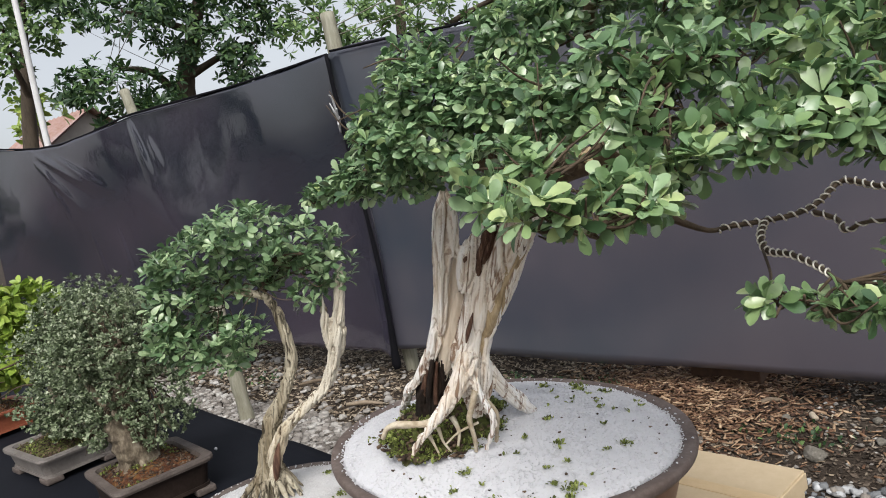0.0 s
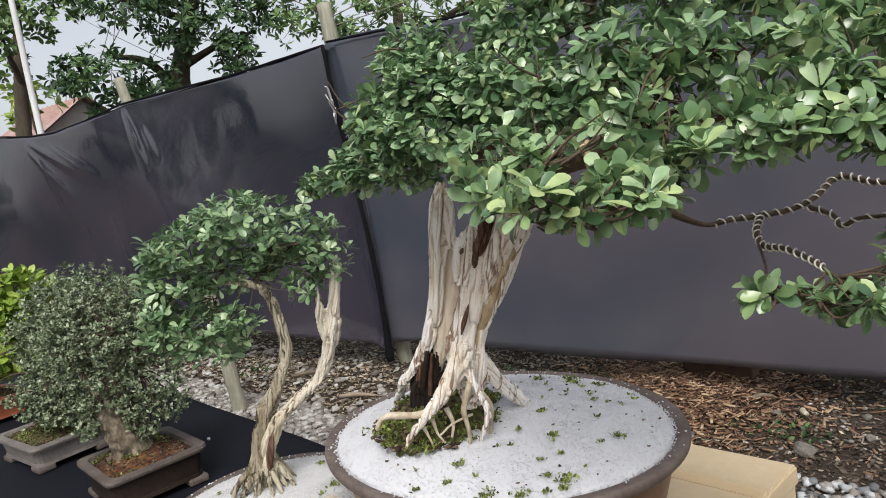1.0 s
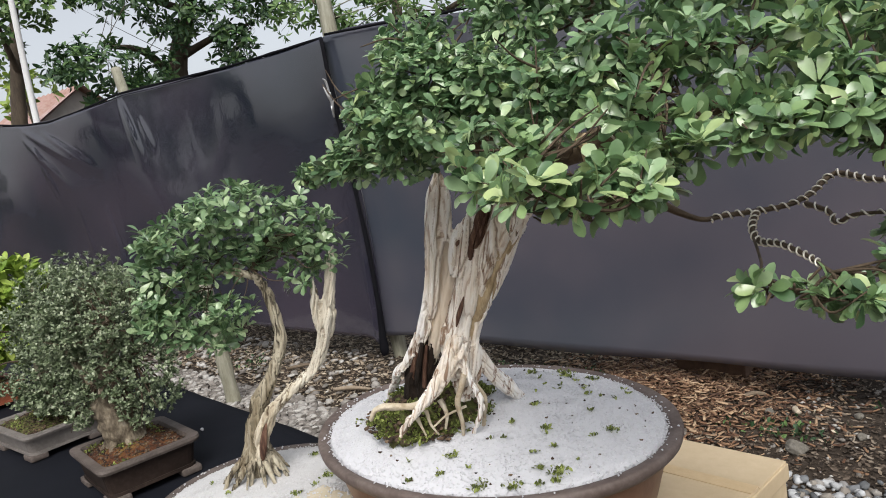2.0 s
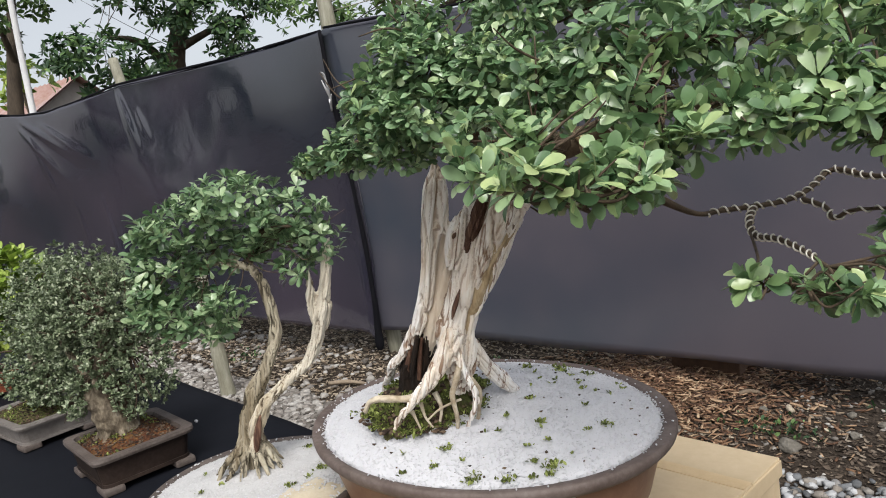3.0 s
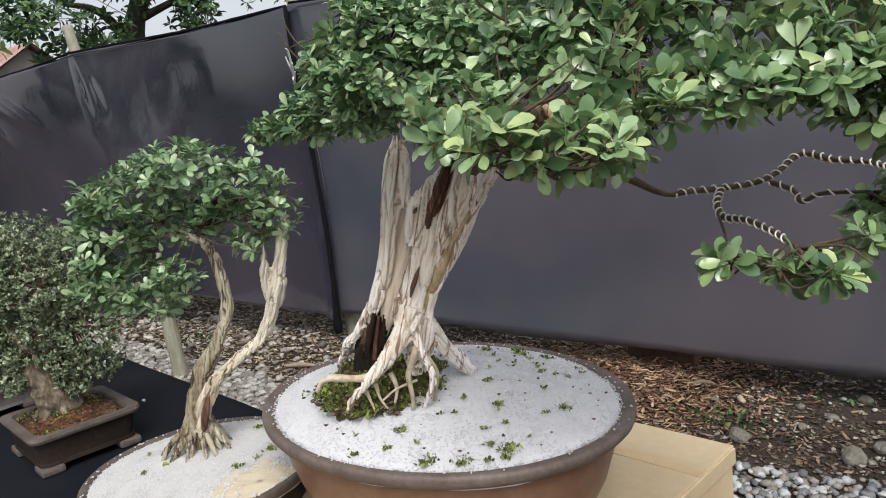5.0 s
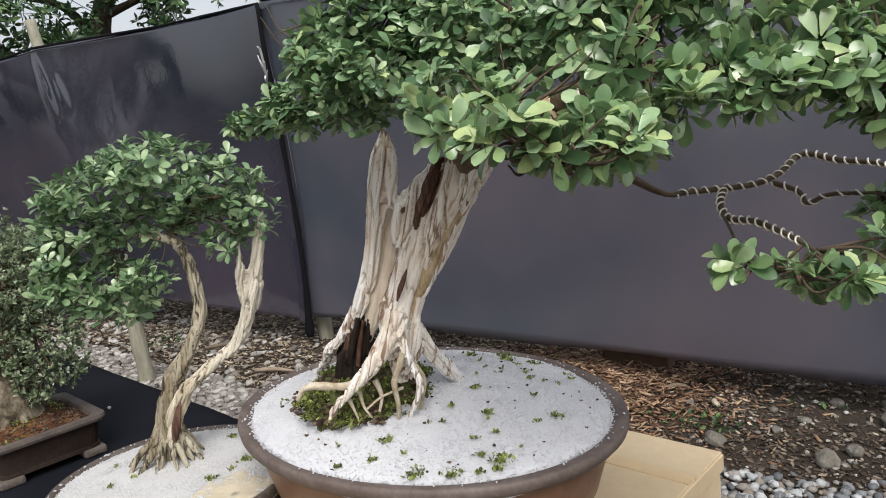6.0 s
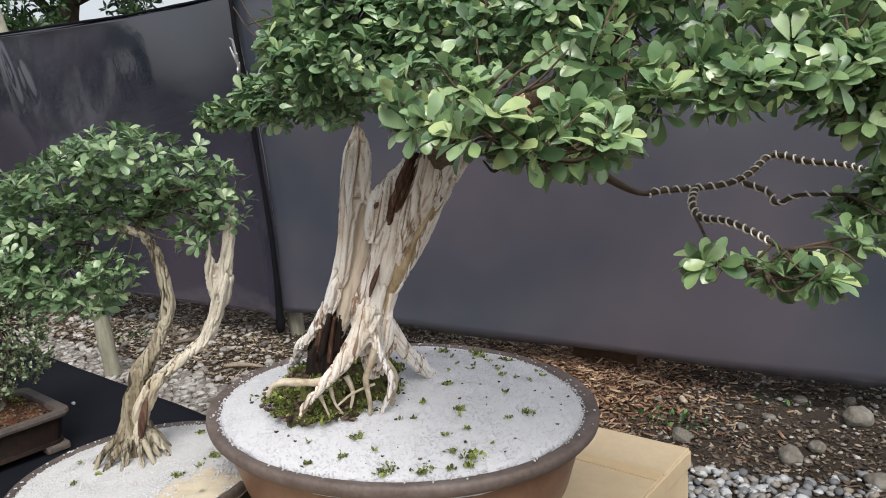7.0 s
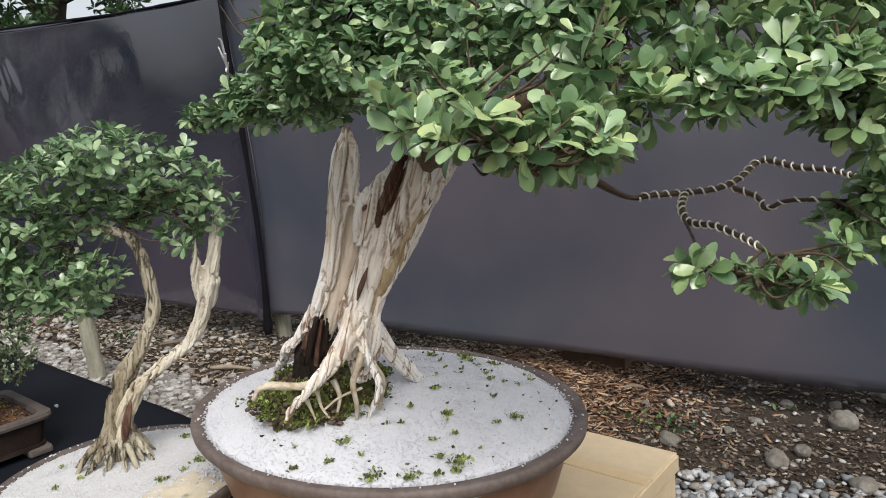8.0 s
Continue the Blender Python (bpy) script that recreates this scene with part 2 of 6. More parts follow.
M_PIPE = varied("white_painted_pole", [(0.3, (0.6, 0.6, 0.6)), (0.7, (0.75, 0.75, 0.75))], 4, 0.5)


def sheet_material(name, low, high, smooth, rough, ior=1.5):
    m, n, l, p = mat(name, 0.3, 0.0, 0.9)
    p.inputs["IOR"].default_value = ior
    big = tex(n, l, 0.9, 3, 0.5)
    small = tex(n, l, 7, 5, 0.6)
    c = ramp(n, l, big, [(0.35, low), (0.65, high)])
    l.new(c, p.inputs["Base Color"])
    r = n.new("ShaderNodeMapRange")
    r.inputs[1].default_value, r.inputs[2].default_value, r.inputs[3].default_value, r.inputs[4].default_value = 0.35, 0.65, smooth, rough
    l.new(big, r.inputs[0])
    l.new(r.outputs[0], p.inputs["Roughness"])
    bump(n, l, p, small, 0.12, 0.01)
    return m


M_HEM = varied("black_hem_tape", [(0.3, (0.004, 0.004, 0.006)), (0.7, (0.008, 0.008, 0.010))], 12, 0.9, 0.0008, 0.4, 6, (1, 1, 1), 0.1)
M_SHEET = sheet_material("purplish_black_sheet", (0.016, 0.019, 0.030), (0.044, 0.037, 0.054), 0.04, 0.10, 1.65)
M_SHEET_B = sheet_material("bluish_black_sheet", (0.040, 0.050, 0.068), (0.084, 0.076, 0.092), 0.10, 0.22)


def ground_material():
    m, n, l, p = mat("dry_earth", 0.95, 0.0, 0.2)
    big, mid, small = tex(n, l, 0.8, 4), tex(n, l, 6, 5), tex(n, l, 45, 6, 0.7)
    a = ramp(n, l, big, [(0.35, (0.034, 0.026, 0.02)), (0.5, (0.058, 0.045, 0.034)), (0.7, (0.10, 0.08, 0.062))])
    b = ramp(n, l, mid, [(0.35, (0.03, 0.022, 0.016)), (0.6, (0.068, 0.052, 0.04)), (0.75, (0.14, 0.118, 0.095))])
    c = ramp(n, l, small, [(0.35, (0.6, 0.58, 0.55)), (0.7, (1, 1, 1))])
    l.new(mixc(n, l, mixc(n, l, a, b, 0.5), c, 1.0, "MULTIPLY"), p.inputs["Base Color"])
    bump(n, l, p, small, 0.8, 0.012)
    return m


M_GROUND = ground_material()


# ---- building helpers ----
def mesh_of(name, verts, faces, material, smooth=True):
    me = bpy.data.meshes.new(name)
    me.from_pydata([tuple(v) for v in verts], [], [tuple(f) for f in faces])
    me.materials.append(material)
    if smooth:
        me.polygons.foreach_set("use_smooth", [True] * len(me.polygons))
    me.update()
    return me


def part(name, me, parent=None, label="", kind=""):
    ob = new(name, me)
    if parent:
        ob.parent = parent
    return tagged(ob, label, "", "", kind)


def thing(name, m, label, category, group=""):
    ob = new(name)
    ob.empty_display_size = 0.05
    ob.matrix_basis = m
    return tagged(ob, label, category, group)


def from_bm(name, bm, material, smooth=True):
    me = bpy.data.meshes.new(name)
    bm.to_mesh(me)
    bm.free()
    me.materials.append(material)
    if smooth:
        me.polygons.foreach_set("use_smooth", [True] * len(me.polygons))
    return me


def box_mesh(name, lo, hi, material, bevel=0.003, segments=2):
    bm = bmesh.new()
    bmesh.ops.create_cube(bm, size=1.0)
    for v in bm.verts:
        v.co = Vector([lo[i] + (v.co[i] + 0.5) * (hi[i] - lo[i]) for i in range(3)])
    if bevel:
        bmesh.ops.bevel(bm, geom=bm.edges[:], offset=bevel, segments=segments, affect="EDGES", profile=0.6)
    return from_bm(name, bm, material, False)


def smooth_path(points, n):
    """Catmull-Rom through rows of numbers, n samples."""
    p = np.array(points, float)
    p = np.vstack([2 * p[0] - p[1], p, 2 * p[-1] - p[-2]])
    out = []
    for s in np.linspace(0, len(p) - 3 - 1e-6, n):
        i, f = int(s), s - int(s)
        a, b, c, d = p[i:i + 4]
        out.append(0.5 * (2 * b + (c - a) * f + (2 * a - 5 * b + 4 * c - d) * f * f + (3 * b - a - 3 * c + d) * f ** 3))
    return np.array(out)


def tube(points, around=10, along=24, ridge=0.0, ridges=2.0, flow=6.0, seed=0.0, twist=0.0, rough=0.0, squash=1.0, ragged=0.0):
    """A closed limb through rows of x, y, z, radius. ridge: depth of the flutes that run along it, as a share of the radius."""
    p = smooth_path(points, along)
    c, r = p[:, :3], np.maximum(p[:, 3], 1e-4)
    t = np.gradient(c, axis=0)
    t /= np.linalg.norm(t, axis=1)[:, None]
    side = np.cross(t[0], (0.0, 1.0, 0.0) if abs(t[0][1]) < 0.9 else (1.0, 0.0, 0.0))
    verts, s = [], 0.0
    for i in range(along):
        side = side - t[i] * np.dot(side, t[i])
        side /= np.linalg.norm(side)
        other = np.cross(t[i], side)
        s += np.linalg.norm(c[i] - c[i - 1]) if i else 0
        for k in range(around):
            a = 2 * math.pi * k / around
            b = a + twist * s
            q = r[i]
            if ridge:
                w = noise.noise(Vector((math.cos(b) * ridges, math.sin(b) * ridges + seed, s * flow)))
                w2 = noise.noise(Vector((math.cos(b) * ridges * 2.7 + 9, math.sin(b) * ridges * 2.7 + seed, s * flow * 1.4)))
                q *= 1 + ridge * (0.5 - 1.7 * abs(w)) + ridge * 0.5 * (0.35 - 1.2 * abs(w2))
            if rough:
                q *= 1 + rough * noise.noise(Vector((math.cos(a) * 1.3, math.sin(a) * 1.3 + seed, s * 40)))
            v = c[i] + q * (math.cos(a) * side + squash * math.sin(a) * other)
            if ragged and i >= along - 3:
                v = v + t[i] * ragged * noise.noise(Vector((math.cos(a) * 3, math.sin(a) * 3, seed + 5)))
            verts.append(v)
    faces = [(i * around + k, i * around + (k + 1) % around, (i + 1) * around + (k + 1) % around, (i + 1) * around + k)
             for i in range(along - 1) for k in range(around)]
    faces += [tuple(range(around - 1, -1, -1)), tuple(range((along - 1) * around, along * around))]
    return verts, faces


def joined(pieces):
    verts, faces = [], []
    for v, f in pieces:
        o = len(verts)
        verts += list(v)
        faces += [tuple(i + o for i in q) for q in f]
    return verts, faces


def turned(profile, around=64, wobble=0.0):
    """A body turned round z from rows of radius, height."""
    verts = [(r * (1 + wobble * noise.noise(Vector((math.cos(2 * math.pi * k / around) * 2, math.sin(2 * math.pi * k / around) * 2, z * 8)))) * math.cos(2 * math.pi * k / around),
              r * math.sin(2 * math.pi * k / around), z) for r, z in profile for k in range(around)]
    faces = [(i * around + k, i * around + (k + 1) % around, (i + 1) * around + (k + 1) % around, (i + 1) * around + k)
             for i in range(len(profile) - 1) for k in range(around)]
    return verts, faces


# leaf blades: rows of place along the blade, half width, lift
BLADE = ((0.0, 0.025, 0.0), (0.2, 0.10, 0.03), (0.48, 0.20, 0.05), (0.74, 0.245, 0.04), (0.92, 0.155, 0.0), (1.0, 0.03, -0.02))
LONG = ((0.0, 0.02, 0.0), (0.2, 0.12, 0.03), (0.5, 0.18, 0.03), (0.8, 0.11, -0.03), (1.0, 0.01, -0.12))
OVAL = ((0.0, 0.05, 0.0), (0.35, 0.26, 0.05), (0.7, 0.25, 0.03), (1.0, 0.04, -0.03))


def blade_arrays(rows, fold=0.22):
    v, f = [], []
    for s, w, h in rows:
        v += [(-w, s, h + fold * w), (0, s, h), (w, s, h + fold * w)]
    for i in range(len(rows) - 1):
        a = 3 * i
        f += [(a, a + 1, a + 4, a + 3), (a + 1, a + 2, a + 5, a + 4)]
    return np.array(v), np.array(f)


def leaf_frame(direction, normal):
    y = direction / np.linalg.norm(direction)
    x = np.cross(y, normal)
    x /= max(np.linalg.norm(x), 1e-6)
    return np.column_stack([x, y, np.cross(x, y)])


def rosettes(rng, centres, axes, leaves, length, spread=(0.5, 1.25), stem=0.3):
    """Leaves in whorls: rows of place, 3x3 turn, length."""
    out = []
    for c, ax in zip(centres, axes):
        ax = ax / np.linalg.norm(ax)
        u = np.cross(ax, (0.31, 0.9, 0.2))
        u /= np.linalg.norm(u)
        w = np.cross(ax, u)
        k = rng.integers(leaves[0], leaves[1] + 1)
        start = rng.uniform(0, 6.28)
        for j in range(k):
            a = start + 6.283 * j / k + rng.normal(0, 0.25)
            tilt = rng.uniform(*spread)
            d = math.cos(tilt) * ax + math.sin(tilt) * (math.cos(a) * u + math.sin(a) * w)
            size = length * rng.uniform(0.62, 1.25)
            n = ax - d * np.dot(ax, d) + rng.normal(0, 0.18, 3)
            out.append((c - ax * rng.uniform(0, stem) * length + d * length * 0.12, leaf_frame(d, n), size))
    return out


def leaf_cloud(name, leaves, rows, material):
    bv, bf = blade_arrays(rows)
    nv, nf = len(bv), len(bf)
    verts = np.empty((len(leaves) * nv, 3))
    faces = np.empty((len(leaves) * nf, 4), int)
    for i, (c, r, s) in enumerate(leaves):
        verts[i * nv:(i + 1) * nv] = (bv * s) @ r.T + c
        faces[i * nf:(i + 1) * nf] = bf + i * nv
    return mesh_of(name, verts.tolist(), faces.tolist(), material)


def pad_points(rng, pads, per, out=0.75, up=0.62, stray=0.25):
    """Places and outward directions in flattened clumps: rows of x, y, z, three half sizes, turn in degrees, weight."""
    pts, axes = [], []
    for x, y, z, a, b, c, turn, weight in pads:
        n = int(per * weight)
        ct, st = math.cos(radians(turn)), math.sin(radians(turn))
        for _ in range(n):
            d = rng.normal(0, 1, 3)
            d /= np.linalg.norm(d)
            q = d * rng.uniform(0.45, 1.0) ** 0.5
            wob = (1 + 0.42 * noise.noise(Vector((q[0] * 2.6 + x * 20, q[1] * 2.6 + y * 20, q[2] * 2.6 + z * 20)))) * (1.18 if rng.uniform() < 0.07 else 1.0)
            l = q * np.array((a, b, c)) * wob
            pts.append(np.array((x + ct * l[0] - st * l[1], y + st * l[0] + ct * l[1], z + l[2])))
            o = d / np.array((a, b, c))
            o /= np.linalg.norm(o)
            ax = np.array((ct * o[0] - st * o[1], st * o[0] + ct * o[1], o[2])) * out + np.array((0, 0, up)) + rng.normal(0, stray, 3)
            axes.append(ax)
    return pts, axes


def pebble_mesh(name, seed, material, flat=0.6):
    v, f = [], []
    around, rings = 7, 3
    v.append((0, 0, -1))
    for i in range(1, rings + 1):
        e = math.pi * (i / (rings + 1) - 0.5)
        for k in range(around):
            a = 2 * math.pi * (k + 0.5 * (i % 2)) / around
            v.append((math.cos(e) * math.cos(a), math.cos(e) * math.sin(a), math.sin(e)))
    v.append((0, 0, 1))
    f += [(0, 1 + (k + 1) % around, 1 + k) for k in range(around)]
    for i in range(rings - 1):
        for k in range(around):
            a, b = 1 + i * around + k, 1 + i * around + (k + 1) % around
            f.append((a, b, b + around, a + around))
    top = len(v) - 1
    f += [(top, 1 + (rings - 1) * around + k, 1 + (rings - 1) * around + (k + 1) % around) for k in range(around)]
    out = []
    for p in v:
        p = Vector(p)
        s = 1 + 0.6 * noise.noise(p * 1.2 + Vector((seed * 7.1, 0, 0)))
        out.append((p.x * s * 1.15, p.y * s * 0.9, p.z * s * flat))
    return mesh_of(name, out, f, material)


def scattered(name, base, places, material):
    """Many small pieces in one mesh: rows of x, y, z, size, turn, lean."""
    bv = np.array([v.co for v in base.vertices])
    bf = [list(p.vertices) for p in base.polygons]
    verts, faces = [], []
    for x, y, z, s, turn, lean in places:
        m = np.array(Euler((lean, lean * 0.6, turn)).to_matrix())
        o = len(verts)
        verts += ((bv * s) @ m.T + (x, y, z)).tolist()
        faces += [[i + o for i in q] for q in bf]
    return mesh_of(name, verts, faces, material)



def fused(name, pieces, material, voxel, depth, axis, fine=70.0):
    """Limbs grown into one another, with cracks and ridges along the wood's grain."""
    ob = new(name, mesh_of(name, *joined(pieces), material))
    mod = ob.modifiers.new("grow_together", "REMESH")
    mod.mode, mod.voxel_size, mod.use_smooth_shade = "VOXEL", voxel, True
    dg = bpy.context.evaluated_depsgraph_get()
    me = bpy.data.meshes.new_from_object(ob.evaluated_get(dg))
    bpy.data.objects.remove(ob)
    ax = Vector(axis).normalized()
    moved = []
    for v in me.vertices:
        p = v.co
        along = p.dot(ax)
        q = (p - ax * along) * fine + ax * along * fine * 0.09
        w1, w2 = noise.noise(q), noise.noise(q * 2.3 + Vector((3, 1, 7)))
        d = -1.0 * max(0.0, 1 - abs(w1) / 0.16) - 0.45 * max(0.0, 1 - abs(w2) / 0.2) + 0.7 * noise.noise(q * 0.45 + Vector((8, 2, 0)))
        moved.append(p + v.normal * depth * d)
    for v, p in zip(me.vertices, moved):
        v.co = p
    me.name = name
    me.materials.clear()
    me.materials.append(material)
    me.polygons.foreach_set("use_smooth", [True] * len(me.polygons))
    me.update()
    return me

# ---- ground ----
def ground_height(x, y):
    near = max(0.0, 1 - max(abs(x + 3) - 6, 0, abs(y - 2) - 4) / 6)
    return near * (0.03 * noise.noise(Vector((x * 0.9, y * 0.9, 0))) + 0.012 * noise.noise(Vector((x * 5, y * 5, 2))))


def ground_axis(lo, hi, step):
    far = [5, 12, 30, 80, 250, 900]
    return [lo - f for f in reversed(far)] + list(np.arange(lo, hi, step)) + [hi + f for f in far]


gx, gy = ground_axis(-10.0, 3.0, 0.12), ground_axis(-2.0, 6.0, 0.12)
ground = new("ground", mesh_of("ground", [(x, y, ground_height(x, y)) for y in gy for x in gx],
             [(j * len(gx) + i, j * len(gx) + i + 1, (j + 1) * len(gx) + i + 1, (j + 1) * len(gx) + i) for j in range(len(gy) - 1) for i in range(len(gx) - 1)], M_GROUND))
tagged(ground, "dry brown earth strewn with pebbles, wood chips and litter", "ground", "", "structure")


# ---- black sheet fence ----
SEAM_X = -3.85


def fence_y(x):
    return 2.72 + (0.127 if x > SEAM_X else 0.22) * (x + 3.75)


def fence_top(x):
    if x < SEAM_X:
        return float(np.interp(x, (-9.5, -8.9, -8.0, -7.5, -6.95, -6.25, -5.2, -4.8, -3.87), (2.54, 2.47, 2.32, 2.275, 2.28, 2.315, 2.265, 2.245, 2.235)))
    return float(np.interp(x, (-3.85, -3.27, -2.72, -1.2, 1.5), (2.25, 2.19, 2.12, 2.10, 2.13)))


def fence_bottom(x):
    return float(np.interp(x, (-9.5, -5.36, -4.6, -3.95, -3.90, -3.8, -3.5, -2.9, -2.2, -1.7, -1.3, -0.4, 1.5), (0.40, 0.30, 0.245, 0.205, 0.19, 0.20, 0.205, 0.20, 0.185, 0.17, 0.162, 0.16, 0.15)))


def seam_x(z):
    """Where the left sheet ends: its hem leans and hangs lower than the rest."""
    return float(np.interp(z, (0.10, 0.42, 0.85, 1.25, 1.78, 2.22), (-3.81, -3.785, -3.79, -3.815, -3.85, -3.87)))


CREASES = ((-8.05, 2.28, -7.0, 1.73, 0.016), (-7.7, 2.20, -6.8, 1.70, 0.014), (-8.1, 2.22, -7.35, 1.55, 0.012), (-7.9, 2.1, -7.6, 1.3, 0.010), (-7.4, 1.45, -7.2, 0.6, 0.012), (-6.9, 1.4, -6.75, 0.5, 0.010),
           (-6.30, 2.29, -6.14, 1.70, 0.020), (-6.10, 2.1, -5.96, 1.76, 0.008))


def crease(x, z):
    """Pulled folds that run down from where the sheet is tied, and the post that presses through."""
    d = 0.0
    for x1, z1, x2, z2, depth in CREASES:
        ux, uz = x2 - x1, z2 - z1
        n = math.hypot(ux, uz)
        t = ((x - x1) * ux + (z - z1) * uz) / (n * n)
        off = ((x - x1) * uz - (z - z1) * ux) / n
        if 0 < t < 1:
            d += depth * math.sin(math.pi * t) ** 0.8 * (1 - 0.5 * t) * math.exp(-(off / (0.022 + 0.035 * t)) ** 2)
    return d


def sheet(name, x0, x1, nx, nz, folds, back=0.0):
    verts = []
    for front in (0, 1):
        for j in range(nz + 1):
            for i in range(nx + 1):
                v = j / nz
                x = x0 + (x1 - x0) * i / nx
                if not back:
                    x = x0 + (seam_x(0.2 + 2.03 * v) - x0) * i / nx
                low = fence_bottom(x) - (0.0 if back else 0.10 * max(0.0, 1 - (seam_x(0.2) - x) / 0.09))
                z = low + (fence_top(x) - low) * v
                z += (0.012 * math.sin(x * 3.1) + 0.02 * noise.noise(Vector((x * 1.3, 4, 0)))) * (1 if j in (0, nz) else 0)
                y = fence_y(x) + 0.035 * noise.noise(Vector((x * 0.9, z * 0.6, 1))) + 0.006 * noise.noise(Vector((x * 2.2, z * 0.9, 5)))
                y += folds * 0.05 * noise.noise(Vector((x * 1.1 + z * 0.8, z * 0.6, 9))) + (0.006 if back else 0.02) * math.sin(v * 3.1) - crease(x, z)
                verts.append((x, y + back + 0.0025 * front, z))
    w, h = nx + 1, (nx + 1) * (nz + 1)
    faces = []
    for j in range(nz):
        for i in range(nx):
            a = j * w + i
            faces += [(a, a + 1, a + w + 1, a + w), (h + a, h + a + w, h + a + w + 1, h + a + 1)]
    for i in range(nx):
        faces += [(i, h + i, h + i + 1, i + 1), (nz * w + i, nz * w + i + 1, h + nz * w + i + 1, h + nz * w + i)]
    for j in range(nz):
        faces += [(j * w, (j + 1) * w, h + (j + 1) * w, h + j * w), (j * w + nx, h + j * w + nx, h + (j + 1) * w + nx, (j + 1) * w + nx)]
    return mesh_of(name, verts, faces, M_SHEET_B if back else M_SHEET)


fence = thing("sheet_fence", pose(0, 0, 0), "black plastic sheeting stretched between bamboo posts", "fence")
sheet_left = part("sheet", sheet("sheet", -9.5, -3.8, 300, 70, 0.3), fence, "creased glossy black sheet")
sheet_right = part("sheet", sheet("sheet", -3.90, 1.5, 100, 40, 0.12, 0.03), fence, "smooth taut black sheet")
# the seam: a rolled edge that hangs a little below the sheet
seam_rows = [(seam_x(z), fence_y(seam_x(z)) - 0.022, z, r) for z, r in ((2.235, 0.012), (1.8, 0.016), (1.5, 0.019), (1.2, 0.014), (0.85, 0.016), (0.5, 0.017), (0.25, 0.022), (0.13, 0.030), (0.085, 0.016))]
part("seam", mesh_of("seam", *tube(seam_rows, 10, 40, 0.25, 1.5, 4.0, 3.0), M_HEM), sheet_left, "rolled black hem")
edge_rows = [(x, fence_y(x) - 0.005, fence_top(x), 0.009) for x in np.linspace(-9.4, -3.88, 24)]
part("hem", mesh_of("hem", *tube(edge_rows, 8, 80, 0.3, 1.5, 5.0), M_HEM), sheet_left)
edge_rows = [(x, fence_y(x) - 0.005, fence_top(x), 0.008) for x in np.linspace(-3.85, 1.4, 12)]
part("hem", mesh_of("hem", *tube(edge_rows, 8, 80, 0.3, 1.5, 5.0), M_HEM), sheet_right)


def bamboo(name, foot, head, radius, label, parent=None):
    foot, head = Vector(foot), Vector(head)
    n = 9
    rows = []
    for i in range(n):
        p = foot.lerp(head, i / (n - 1))
        rows.append((p.x, p.y, p.z, radius * (1.08 if i % 2 else 0.98)))
    me = mesh_of(name, *tube(rows, 12, 48, 0.06, 1.2, 3.0, foot.x, rough=0.04), M_POST)
    if parent:
        return part(name, me, parent, label)
    ob = new(name, me)
    return tagged(ob, label, "post", "fence posts")


bamboo("post", (-3.86, 2.87, -0.1), (-4.05, 2.87, 2.55), 0.05, "weathered pale bamboo post", fence)
bamboo("post", (-5.75, 2.385, -0.1), (-6.44, 2.245, 2.56), 0.043, "leaning weathered bamboo post", fence)
bamboo("post", (1.0, 3.40, -0.1), (1.0, 3.40, 2.05), 0.045, "weathered bamboo post", fence)
bamboo("stake", (-4.255, 1.775, -0.08), (-4.32, 1.76, 0.80), 0.045, "grey wooden stake standing in the gravel")
block = tagged(new("timber_block", box_mesh("timber_block", (-0.16, -0.09, -0.03), (0.19, 0.09, 0.13), M_BLOCK, 0.008)), "old brown timber block under the black sheet", "timber block")
block.matrix_basis = pose(-1.77, 3.31, 0.0, 0, 2, 8)
# wire strung between the post tops
part("tie_wire", mesh_of("tie_wire", *tube([(-3.87, 2.80, 2.42, 0.004), (-2.6, 2.9, 2.47, 0.004), (-1.2, 3.05, 2.62, 0.004)], 6, 30), M_POST), fence)
part("tie_wire", mesh_of("tie_wire", *tube([(-3.86, 2.80, 2.36, 0.003), (-3.2, 2.85, 2.33, 0.003), (-2.4, 2.9, 2.36, 0.003)], 6, 30), M_POST), fence)
rng = np.random.default_rng(7)
for k in range(5):
    a = rng.uniform(-0.6, 0.6)
    part("tie_end", mesh_of("tie_end", *tube([(-3.86, 2.66, 1.72 + 0.03 * k, 0.006), (-3.80 + 0.04 * a, 2.61, 1.78 + 0.04 * k - 0.05 * (k % 2), 0.007), (-3.77 + 0.1 * a, 2.58, 1.76 + 0.05 * k, 0.003)], 6, 12), M_PIPE), fence, "pale torn tie end")

# ---- table with black cloth ----
TABLE_Z, TABLE_BACK = 0.66, 0.897
table = thing("display_table", pose(-2.7, 0.3, 0), "long display table covered with a black cloth", "table")


